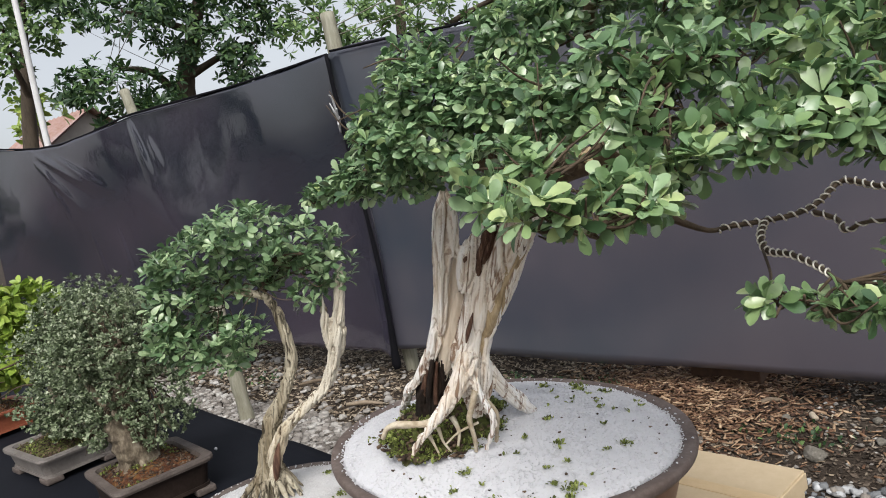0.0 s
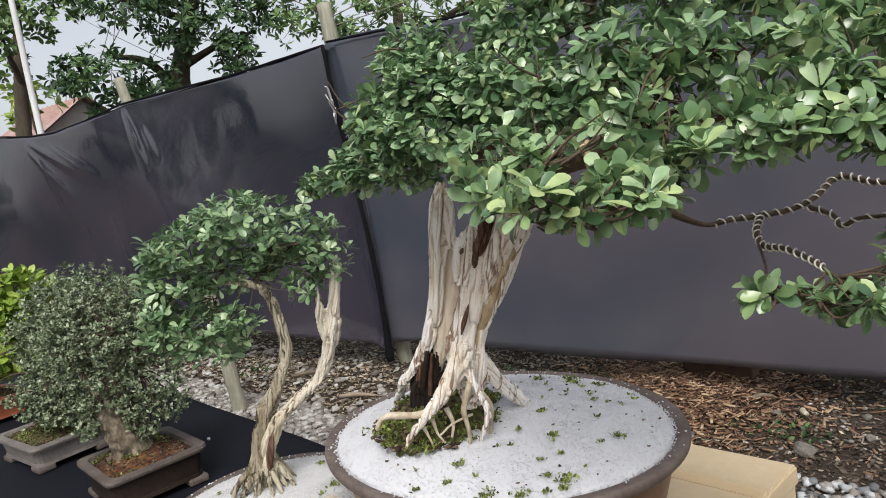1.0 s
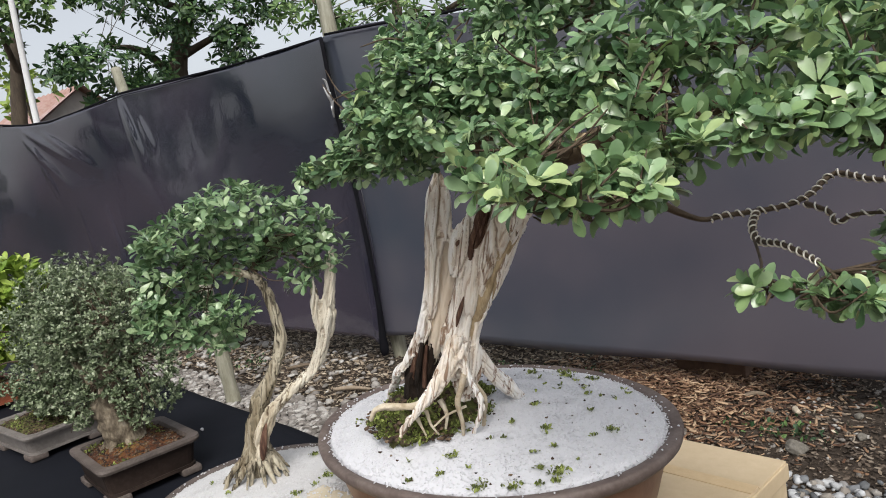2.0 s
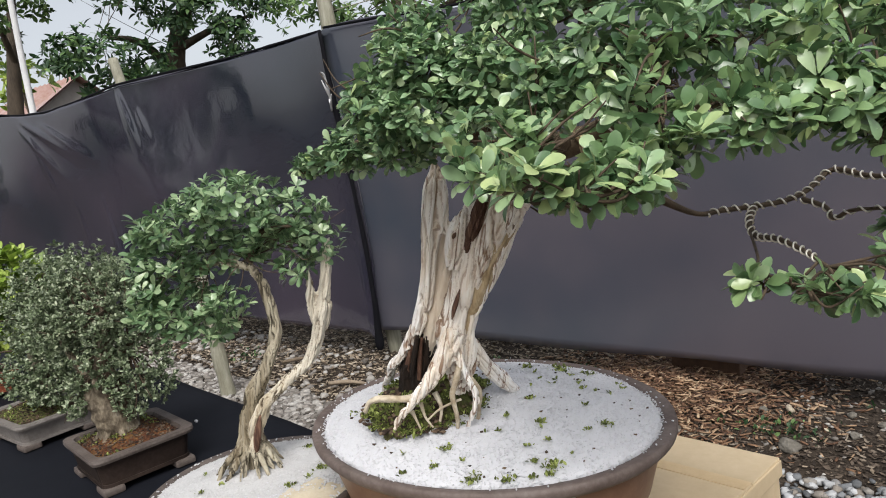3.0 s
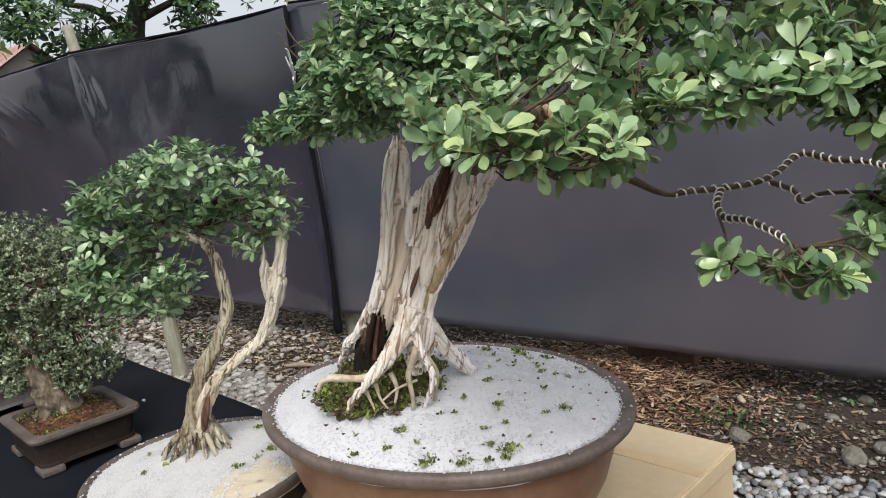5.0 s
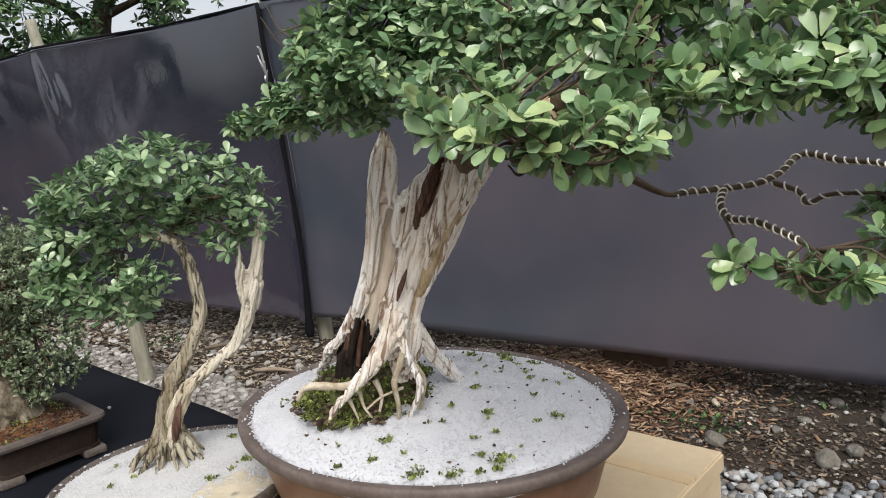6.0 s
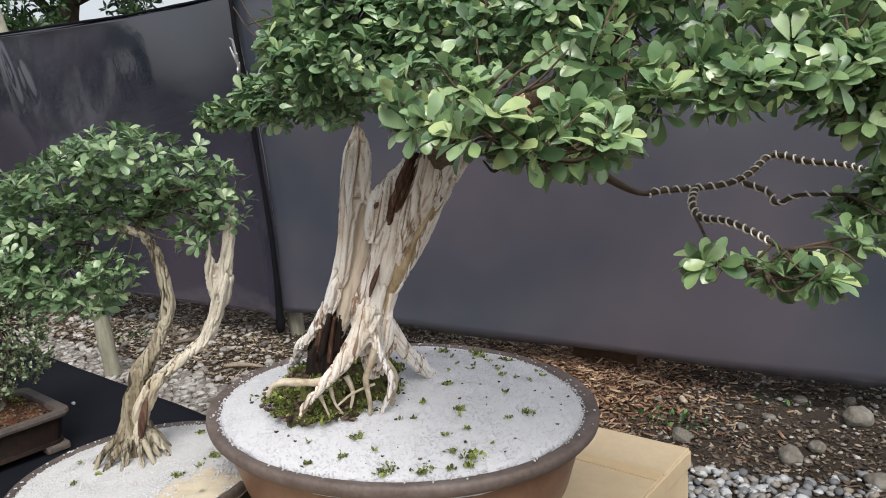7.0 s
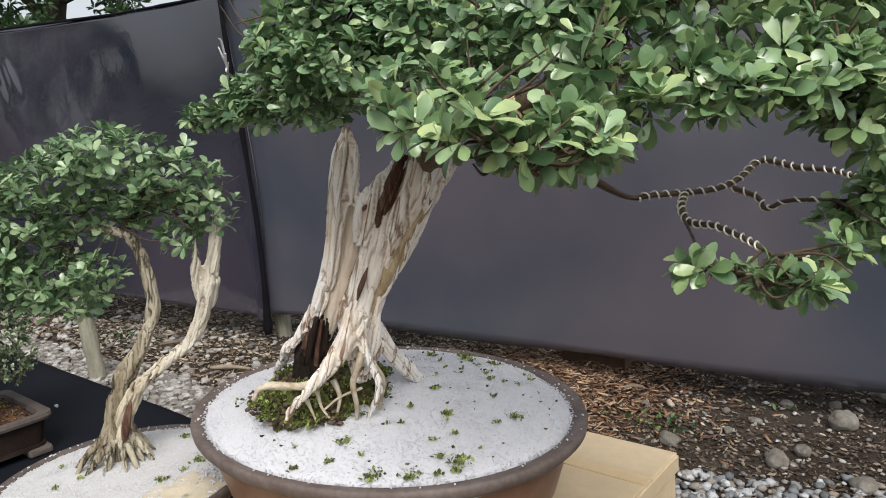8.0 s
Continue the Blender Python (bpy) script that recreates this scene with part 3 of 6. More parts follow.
def cloth():
    x0, x1, y0, y1 = -1.9, 1.66, -0.75, TABLE_BACK - 0.3
    nx, ny, drop = 70, 36, 8
    verts, faces = [], []
    cols = nx + 1
    rows = []
    for j in range(drop, 0, -1):
        rows.append((y0 - 0.004 * j, -0.06 * j))
    rows += [(y0 + (y1 - y0) * j / ny, 0.0) for j in range(ny + 1)]
    for j in range(1, drop + 1):
        rows.append((y1 + 0.004 * j, -0.06 * j))
    for y, dz in rows:
        for i in range(cols):
            x = x0 + (x1 - x0) * i / nx
            hang = -dz
            wave = hang * 0.12 * math.sin(x * 16 + 2 * noise.noise(Vector((x * 2, 0, 0))))
            crease = 0.0035 * noise.noise(Vector((x * 5, y * 5, 0))) + 0.003 * max(0, 1 - abs((y + 0.16) / 0.012 + 3 * noise.noise(Vector((x, 0, 3)))) * 0.5)
            verts.append((x, y + wave * (1 if y > 0 else -1), TABLE_Z + dz + (crease if dz == 0 else 0)))
    faces = [(j * cols + i, j * cols + i + 1, (j + 1) * cols + i + 1, (j + 1) * cols + i) for j in range(len(rows) - 1) for i in range(nx)]
    return mesh_of("cloth", verts, faces, M_CLOTH)


part("cloth", cloth(), table, "black cloth with faint creases")
part("tabletop", box_mesh("tabletop", (-1.88, -0.73, TABLE_Z - 0.03), (1.64, TABLE_BACK - 0.315, TABLE_Z - 0.006), M_BLOCK), table)
for x in (-1.8, 1.54):
    for y in (-0.66, TABLE_BACK - 0.4):
        part("leg", box_mesh("leg", (x - 0.03, y - 0.03, -0.05), (x + 0.03, y + 0.03, TABLE_Z - 0.03), M_BLOCK), table)

# ---- cardboard box ----
carton = thing("cardboard_box", pose(-0.759, 0.814, 0), "tan cardboard box under the large pot", "box")
part("body", box_mesh("body", (-0.275, -0.51, -0.04), (0.27, 0.354, 0.732), M_CARD, 0.006, 3), carton)
part("flap", box_mesh("flap", (-0.281, 0.246, 0.7325), (0.272, 0.356, 0.7385), M_CARD, 0.002), carton, "narrow cardboard flap")
part("flap", box_mesh("flap", (-0.281, -0.511, 0.7325), (0.272, 0.243, 0.740), M_CARD, 0.002), carton, "wide cardboard flap")
part("tape", box_mesh("tape", (-0.276, 0.216, 0.7402), (0.2715, 0.2445, 0.7414), M_CARD_TAPE, 0), carton, "strip of brown tape along the flap")
part("lip", box_mesh("lip", (0.268, -0.511, 0.705), (0.275, 0.356, 0.7345), M_CARD, 0.002), carton, "folded cardboard edge")


# ---- pots ----
def ovalled(verts, faces, oval):
    return [(x * oval[0], y * oval[1], z) for x, y, z in verts], faces


def round_pot(name, at, radius, height, m_body, m_rim, label, rim=0.022, oval=(1, 1), turn=0):
    pot = thing(name, pose(*at, 0, 0, turn), label, "plant pot")
    R, H = radius, height
    body = [(0.0, 0.012), (R * 0.64, 0.012), (R * 0.70, 0.02), (R * 0.775, H * 0.22), (R * 0.845, H * 0.45), (R * 0.89, H * 0.68), (R * 0.905, H * 0.84), (R * 0.915, H * 0.90), (R * 0.92, H - 0.016), (R * 0.9, H - 0.016), (R * 0.86, H * 0.6), (0.0, H * 0.55)]
    part("body", mesh_of("body", *ovalled(*turned(body, 96, 0.004), oval), m_body), pot)
    rim_rows = [(R * 0.915, H - 0.022), (R * 0.975, H - 0.02), (R * 0.995, H - 0.013), (R, H - 0.006), (R * 0.995, H - 0.001), (R * 0.985, H), (R - rim, H - 0.001), (R - rim - 0.006, H - 0.006), (R - rim - 0.008, H - 0.03), (R * 0.9, H - 0.03), (R * 0.915, H - 0.022)]
    part("rim", mesh_of("rim", *ovalled(*turned(rim_rows, 96, 0.004), oval), m_rim), pot, "flat dusty rim")
    for k in range(3):
        a = 2.1 * k + 0.5
        x, y = R * 0.52 * math.cos(a), R * 0.52 * math.sin(a)
        part("foot", box_mesh("foot", (x - 0.03, y - 0.03, 0.0), (x + 0.03, y + 0.03, 0.016), m_body, 0.006), pot)
    return pot


def tray_pot(name, at, turn, sx, sy, height, m_body, label):
    pot = thing(name, pose(*at, 0, 0, turn), label, "plant pot")

    def ring(hx, hy, z, corner=0.025, n=5):
        out = []
        for qx, qy, a0 in ((1, 1, 0), (-1, 1, 90), (-1, -1, 180), (1, -1, 270)):
            for i in range(n):
                a = radians(a0 + 90 * i / (n - 1))
                out.append((qx * (hx - corner) + corner * math.cos(a), qy * (hy - corner) + corner * math.sin(a), z))
        return out

    def skin(levels):
        verts, faces, k = [], [], 20
        for lv in levels:
            verts += ring(*lv)
        for j in range(len(levels) - 1):
            for i in range(k):
                faces.append((j * k + i, j * k + (i + 1) % k, (j + 1) * k + (i + 1) % k, (j + 1) * k + i))
        faces.append(tuple(range(k - 1, -1, -1)))
        faces.append(tuple(range((len(levels) - 1) * k, len(levels) * k)))
        return verts, faces

    a, b, H = sx / 2, sy / 2, height
    part("body", mesh_of("body", *skin([(a * 0.80, b * 0.80, 0.016), (a * 0.84, b * 0.84, 0.022), (a * 0.90, b * 0.90, H * 0.75), (a * 0.915, b * 0.915, H - 0.014), (a * 0.86, b * 0.86, H - 0.014), (a * 0.84, b * 0.84, H - 0.03)]), m_body, False), pot)
    rim_levels = [(a * 0.915, b * 0.915, H - 0.016), (a * 0.985, b * 0.985, H - 0.014), (a, b, H - 0.007), (a * 0.99, b * 0.99, H), (a - 0.022, b - 0.022, H - 0.001), (a - 0.026, b - 0.026, H - 0.012)]
    v, f = skin(rim_levels)
    part("rim", mesh_of("rim", v, f[:-2], M_RIM_D if m_body is M_POT_D else m_body, False), pot, "flared rim")
    for qx in (-1, 1):
        for qy in (-1, 1):
            x, y = qx * a * 0.7, qy * b * 0.7
            part("foot", box_mesh("foot", (x - 0.032, y - 0.026, 0.0), (x + 0.032, y + 0.026, 0.018), M_RIM_D, 0.006), pot, "cloud-shaped pot foot")
    band = skin([(a * 0.845, b * 0.845, 0.017), (a * 0.87, b * 0.87, 0.017), (a * 0.87, b * 0.87, 0.026), (a * 0.85, b * 0.85, 0.026)])
    part("base_band", mesh_of("base_band", *band, m_body, False), pot, "raised band round the base")
    return pot


BIG = Vector((-0.784, 0.746, 0.74))
BIG_OVAL = (1.092, 0.866)
SMALL = Vector((-1.158, 0.506, 0.662))
round_pot("bonsai_pot", BIG, 0.297, 0.19, M_POT, M_RIM, "large oval brown clay bonsai pot on a cardboard box", 0.016, BIG_OVAL, 2)
round_pot("bonsai_pot", SMALL, 0.204, 0.150, M_POT_D, M_RIM_D, "shallow round clay pot on the black cloth", 0.009)
tray_pot("tray_pot", (-1.882, 0.499, 0.662), 0, 0.285, 0.255, 0.098, M_POT_D, "rectangular dark brown clay tray pot on the black cloth")
tray_pot("tray_pot", (-2.504, 0.424, 0.662), 8, 0.34, 0.25, 0.085, M_POT_G, "rectangular grey clay tray pot on the black cloth")
tray_pot("tray_pot", (-3.308, 0.368, 0.662), 10, 0.30, 0.24, 0.10, M_POT_R, "red clay tray pot on the black cloth")


# ---- gravel, moss and soil in the pots ----
def gravel_top(r, R, crown):
    return crown * (1 - (r / R) ** 2)


def gravel(at, R, crown, seed, count, label, oval=(1, 1), turn=0, m_bed=M_GRAVEL, m_grain=M_GRAIN):
    rng = np.random.default_rng(seed)
    rings, around = 30, 96
    verts = [(0, 0, crown)]
    for i in range(1, rings + 1):
        for k in range(around):
            a, r = 2 * math.pi * k / around, R * i / rings
            edge = 0.0 if i < rings else -0.02
            verts.append((r * math.cos(a), r * math.sin(a), gravel_top(r, R, crown) + edge + 0.0015 * noise.noise(Vector((r * math.cos(a) * 30, r * math.sin(a) * 30, seed)))
                          + 0.003 * noise.noise(Vector((r * math.cos(a) * 8, r * math.sin(a) * 8, seed)))))
    faces = [(0, 1 + k, 1 + (k + 1) % around) for k in range(around)]
    for i in range(rings - 1):
        for k in range(around):
            a, b = 1 + i * around + k, 1 + i * around + (k + 1) % around
            faces.append((a, a + around, b + around, b))
    bed = new("white_gravel", mesh_of("white_gravel", *ovalled(verts, faces, oval), m_bed))
    bed.matrix_basis = pose(*at, 0, 0, turn)
    tagged(bed, label, "gravel", "", "stuff")
    grain = pebble_mesh("grain", seed, m_grain, 0.75)
    rows = []
    for _ in range(count):
        r, a = R * math.sqrt(rng.uniform(0, 1)) * 1.005, rng.uniform(0, 6.283)
        x, y = r * math.cos(a), r * math.sin(a)
        rows.append((x * oval[0], y * oval[1], gravel_top(r, R, crown) + 0.0002 + 0.003 * noise.noise(Vector((x * 8, y * 8, seed))), rng.uniform(0.0009, 0.0018), rng.uniform(0, 6.28), rng.uniform(-0.6, 0.6)))
    part("grains", scattered("grains", grain, rows, m_grain), bed, "", "stuff")
    return bed


big_gravel = gravel((BIG.x, BIG.y, 0.925), 0.281, 0.050, 3, 14000, "white marble gravel in the large pot", BIG_OVAL, 2)
small_gravel = gravel((SMALL.x, SMALL.y, 0.807), 0.195, 0.012, 5, 7600, "cream-white gravel in the shallow pot", m_bed=M_GRAVEL_S, m_grain=M_GRAIN_S)
# grains spilled on the rim and over the box
rng = np.random.default_rng(21)
grain = pebble_mesh("grain", 9, M_GRAIN, 0.75)
rows = []
for _ in range(120):
    a = rng.uniform(0, 6.283)
    r = rng.uniform(0.276, 0.287) if rng.uniform() < 0.7 else rng.uniform(0.28, 0.295)
    rows.append((BIG.x + r * BIG_OVAL[0] * math.cos(a), BIG.y + r * BIG_OVAL[1] * math.sin(a), 0.9312, rng.uniform(0.0009, 0.0018), a, rng.uniform(-0.5, 0.5)))
for _ in range(120):
    a = rng.uniform(0, 6.283)
    r = rng.uniform(0.191, 0.198)
    rows.append((SMALL.x + r * math.cos(a), SMALL.y + r * math.sin(a), 0.8125, rng.uniform(0.0010, 0.0020), a, rng.uniform(-0.5, 0.5)))
for _ in range(900):
    x, y = -1.02 + abs(rng.normal(0, 0.05)), rng.uniform(0.38, 0.62)
    if (x - BIG.x) ** 2 + (y - BIG.y) ** 2 > 0.2 ** 2 and (x - SMALL.x) ** 2 + (y - SMALL.y) ** 2 > 0.205 ** 2:
        rows.append((x - abs(rng.normal(0, 0.0)), y, 0.742, rng.uniform(0.0014, 0.003), rng.uniform(0, 6), rng.uniform(-0.5, 0.5)))
for _ in range(420):
    a, r = rng.uniform(0, 6.283), abs(rng.normal(0.078, 0.022))
    x, y = -0.992 + r * math.cos(a), 0.525 + r * math.sin(a)
    d = math.hypot(x - SMALL.x, y - SMALL.y)
    if d < 0.19:
        rows.append((x, y, 0.8085 + 0.012 * (1 - (d / 0.195) ** 2) + 0.003 * max(0.0, 1 - r / 0.085), rng.uniform(0.0012, 0.0024), a, rng.uniform(-0.5, 0.5)))
for x, y in ((-1.68, 0.70), (-1.66, 0.66), (-1.56, 0.40), (-1.60, 0.42), (-2.20, 0.62), (-2.14, 0.58), (-1.45, 0.72), (-1.52, 0.35), (-2.05, 0.74)):
    rows.append((x, y, TABLE_Z + 0.005, 0.0055, x * 9, 0.2))
spill = new("spilled_gravel", scattered("spilled_gravel", grain, rows, M_GRAIN))
tagged(spill, "loose white gravel grains spilled on rims, box and cloth", "gravel", "", "stuff")


def tuft_leaves(rng, x, y, z, size, n):
    out = []
    for _ in range(n):
        d = np.array((rng.normal(0, 0.7), rng.normal(0, 0.7), rng.uniform(0.3, 1)))
        d /= np.linalg.norm(d)
        p = np.array((x, y, z)) + rng.normal(0, 1, 3) * (size * 0.5, size * 0.5, 0.0)
        out.append((p, leaf_frame(d, np.array((0.1, 0.2, 1.0)) + rng.normal(0, 0.5, 3)), rng.uniform(0.003, 0.008)))
    return out


def moss_tuft(x, y, base, R, crown, at, size, n, seed, oval=(1, 1)):
    rng = np.random.default_rng(seed)
    z = at[2] + gravel_top(math.hypot((x - at[0]) / oval[0], (y - at[1]) / oval[1]), R, crown)
    ob = new("moss_tuft", leaf_cloud("moss_tuft", [(p - np.array((x, y, z)), r, s) for p, r, s in tuft_leaves(rng, x, y, z + 0.001, size, n)], OVAL, M_MOSSLEAF))
    ob.matrix_basis = pose(x, y, z)
    return tagged(ob, "small green moss tuft lying on white gravel", "moss", "moss tufts", "stuff")


at_b = (BIG.x, BIG.y, 0.925)
rng = np.random.default_rng(77)
tufts = [(-0.548, 0.641, 0.014, 70), (-0.572, 0.632, 0.006, 24), (-0.693, 0.586, 0.010, 50), (-0.686, 0.552, 0.006, 22), (-0.603, 0.540, 0.010, 44), (-0.546, 0.561, 0.010, 44), (-0.616, 0.703, 0.006, 30), (-0.666, 0.688, 0.005, 18), (-0.673, 0.746, 0.004, 16),
         (-0.548, 0.765, 0.011, 30), (-0.79, 0.878, 0.010, 34), (-0.665, 0.862, 0.007, 16), (-0.643, 0.842, 0.006, 14), (-0.714, 0.504, 0.006, 16), (-0.598, 0.651, 0.006, 14), (-0.583, 0.677, 0.005, 12), (-0.60, 0.79, 0.006, 12), (-0.49, 0.60, 0.007, 14), (-0.62, 0.57, 0.005, 12), (-0.515, 0.585, 0.006, 14)]
for _ in range(26):
    a, r = rng.uniform(-1.9, 1.4), 0.25 * math.sqrt(rng.uniform(0.05, 1))
    tufts.append((BIG.x + r * BIG_OVAL[0] * math.cos(a), BIG.y + r * BIG_OVAL[1] * math.sin(a), rng.uniform(0.002, 0.005), int(rng.integers(4, 11))))
tufts += [(-0.735, 0.905, 0.016, 60), (-0.76, 0.925, 0.014, 50), (-0.70, 0.93, 0.010, 30)]
for i, (x, y, s, n) in enumerate(tufts):
    u, v = (x - BIG.x) / BIG_OVAL[0], (y - BIG.y) / BIG_OVAL[1]
    k = min(1.0, 0.262 / math.hypot(u, v))
    x, y = BIG.x + u * k * BIG_OVAL[0], BIG.y + v * k * BIG_OVAL[1]
    moss_tuft(x, y, 0, 0.281, 0.050, at_b, s, n, 100 + i, BIG_OVAL)
at_s = (SMALL.x, SMALL.y, 0.807)
SMALL_TUFTS = [(-1.200, 0.644, 0.010, 34), (-1.087, 0.603, 0.013, 46), (-1.071, 0.529, 0.011, 36), (-1.073, 0.567, 0.007, 16), (-1.197, 0.455, 0.006, 14), (-1.204, 0.417, 0.006, 14), (-1.277, 0.458, 0.004, 10)]
for i, (x, y, size, n) in enumerate(SMALL_TUFTS):
    moss_tuft(x, y, 0, 0.195, 0.012, at_s, size, n, 300 + i)
# a patch of bare sand where the gravel thins out
verts, faces = [(0.0, 0.0, 0.005)], []
for i in range(1, 13):
    for k in range(48):
        a, f = 2 * math.pi * k / 48, i / 12
        out = 1 + 0.30 * noise.noise(Vector((math.cos(a) * 1.7, math.sin(a) * 1.7, 3))) + 0.12 * noise.noise(Vector((math.cos(a) * 6, math.sin(a) * 6, 8)))
        p = Vector((-0.992 + 0.085 * f * out * math.cos(a) - SMALL.x, 0.525 + 0.085 * f * out * math.sin(a) - SMALL.y))
        p *= min(1.0, 0.193 / p.length)
        verts.append((p.x + SMALL.x + 1.0, p.y + SMALL.y - 0.525, gravel_top(p.length, 0.195, 0.012) - gravel_top(0.158, 0.195, 0.012) + 0.0055 * (1 - f ** 3) - 0.002 + 0.003 * noise.noise(Vector((p.x * 50, p.y * 50, 2)))))
        b = 1 + (i - 1) * 48
        if i == 1:
            faces.append((0, b + k, b + (k + 1) % 48))
        else:
            faces.append((b - 48 + k, b + k, b + (k + 1) % 48, b - 48 + (k + 1) % 48))
sand = new("sand_patch", mesh_of("sand_patch", verts, faces, M_SAND))
sand.matrix_basis = pose(-1.0, 0.525, 0.807 + gravel_top(0.158, 0.195, 0.012))
tagged(sand, "bare tan sand showing through thin white gravel", "sand", "", "stuff")
# dark crumbs on the white gravel
rows = []
for _ in range(100):
    a, r = rng.uniform(0, 6.28), 0.26 * math.sqrt(rng.uniform(0, 1))
    rows.append((BIG.x + r * BIG_OVAL[0] * math.cos(a), BIG.y + r * BIG_OVAL[1] * math.sin(a), 0.9265 + gravel_top(r, 0.281, 0.050), rng.uniform(0.001, 0.0028), rng.uniform(0, 6), 0))
crumbs = new("soil_crumbs", scattered("soil_crumbs", pebble_mesh("crumb", 4, M_SOILBIT), rows, M_SOILBIT))
tagged(crumbs, "scattered dark soil crumbs on white gravel", "soil", "", "stuff")

# ---- large bonsai ----
BASE = (-0.70, 0.66, 0.945)
LEAN = 46
bonsai = thing("bonsai_tree", pose(*BASE, 0, 0, LEAN), "large bonsai with bleached deadwood trunk and broad leafy pads", "bonsai tree")


def mound(cx, cy, rx, ry, h, amp, material, seed, low=0.0):
    verts, faces, rings, around = [(cx, cy, h)], [], 22, 64
    for i in range(1, rings + 1):
        for k in range(around):
            a, s = 2 * math.pi * k / around, i / rings
            out = 1 + 0.22 * noise.noise(Vector((math.cos(a) * 1.6, math.sin(a) * 1.6, seed))) + 0.16 * noise.noise(Vector((math.cos(a) * 5, math.sin(a) * 5, seed)))
            x, y = cx + rx * s * out * math.cos(a), cy + ry * s * out * math.sin(a)
            z = h * (1 - s ** 2.2) + (low if i == rings else 0) + amp * noise.noise(Vector((x * 60, y * 60, seed))) + amp * 0.6 * noise.noise(Vector((x * 160, y * 160, seed)))
            verts.append((x, y, z))
    faces = [(0, 1 + k, 1 + (k + 1) % around) for k in range(around)]
    for i in range(rings - 1):
        for k in range(around):
            a, b = 1 + i * around + k, 1 + i * around + (k + 1) % around
            faces.append((a, a + around, b + around, b))
    return mesh_of("moss_mound", verts, faces, material)


moss_bed = new("moss_mound", mound(-0.072, 0.090, 0.098, 0.100, 0.052, 0.016, M_MOSS, 2.0, -0.012))
moss_bed.matrix_basis = pose(BASE[0], BASE[1], BASE[2] + 0.014, 0, 0, LEAN)
tagged(moss_bed, "mossy dark soil mound round the bonsai roots", "moss", "", "stuff")
rng = np.random.default_rng(31)
bits, tuft = [], []
for _ in range(1500):
    a, s = rng.uniform(0, 6.28), math.sqrt(rng.uniform(0, 1))
    s *= 1.0 + abs(rng.normal(0, 0.10))
    x, y = -0.072 + 0.104 * s * math.cos(a), 0.090 + 0.105 * s * math.sin(a)
    z = 0.052 * max(0.04, 1 - s ** 2.2)
    if rng.uniform() < (0.8 if math.cos(a - 3.6) > 0.2 else 0.3):
        bits.append((x, y, z + 0.002, rng.uniform(0.002, 0.0055), rng.uniform(0, 6), rng.uniform(-0.6, 0.6)))
    if noise.noise(Vector((x * 26, y * 26, 4))) > -0.05:
        tuft += tuft_leaves(rng, x, y, z + 0.003, 0.008, 7)
part("soil_crumbs", scattered("soil_crumbs", pebble_mesh("crumb", 5, M_SOILBIT), bits, M_SOILBIT), moss_bed, "", "stuff")
part("moss_fronds", leaf_cloud("moss_fronds", tuft, OVAL, M_MOSSLEAF), moss_bed, "", "stuff")

# trunk, in the tree's own frame: x across, y away, z up from the roots
body_rows = [(-0.020, 0.020, 0.06, 0.012), (-0.016, 0.012, 0.095, 0.020), (-0.016, 0.004, 0.125, 0.026), (-0.015, -0.002, 0.155, 0.027), (-0.004, 0.0, 0.18, 0.025), (0.013, -0.002, 0.215, 0.027), (0.032, -0.006, 0.25, 0.030), (0.052, -0.012, 0.288, 0.034), (0.074, -0.022, 0.32, 0.031), (0.097, -0.032, 0.355, 0.029), (0.112, -0.038, 0.392, 0.020)]
spike_rows = [(-0.120, 0.040, 0.102, 0.007), (-0.096, 0.030, 0.130, 0.009), (-0.071, 0.016, 0.164, 0.012), (-0.056, 0.008, 0.196, 0.013), (-0.046, 0.002, 0.229, 0.0130), (-0.038, 0.0, 0.262, 0.0140), (-0.030, 0.0, 0.295, 0.0165), (-0.018, 0.002, 0.333, 0.0205), (-0.011, 0.004, 0.370, 0.018), (-0.008, 0.004, 0.393, 0.010), (-0.008, 0.004, 0.411, 0.004)]
splinter_rows = [(-0.010, -0.010, 0.300, 0.004), (-0.003, -0.013, 0.330, 0.008), (0.002, -0.010, 0.362, 0.006), (0.003, -0.008, 0.380, 0.002)]
web_rows = [(-0.066, 0.040, 0.106, 0.003), (-0.061, 0.038, 0.122, 0.008), (-0.054, 0.035, 0.145, 0.015), (-0.045, 0.031, 0.170, 0.019), (-0.034, 0.027, 0.200, 0.020), (-0.021, 0.024, 0.235, 0.018), (-0.009, 0.021, 0.268, 0.016), (-0.001, 0.018, 0.298, 0.010)]
prong_rows = [(-0.002, -0.016, 0.250, 0.010), (0.004, -0.018, 0.278, 0.015), (0.012, -0.018, 0.300, 0.016), (0.024, -0.016, 0.318, 0.013), (0.038, -0.012, 0.335, 0.010), (0.048, -0.010, 0.352, 0.004)]
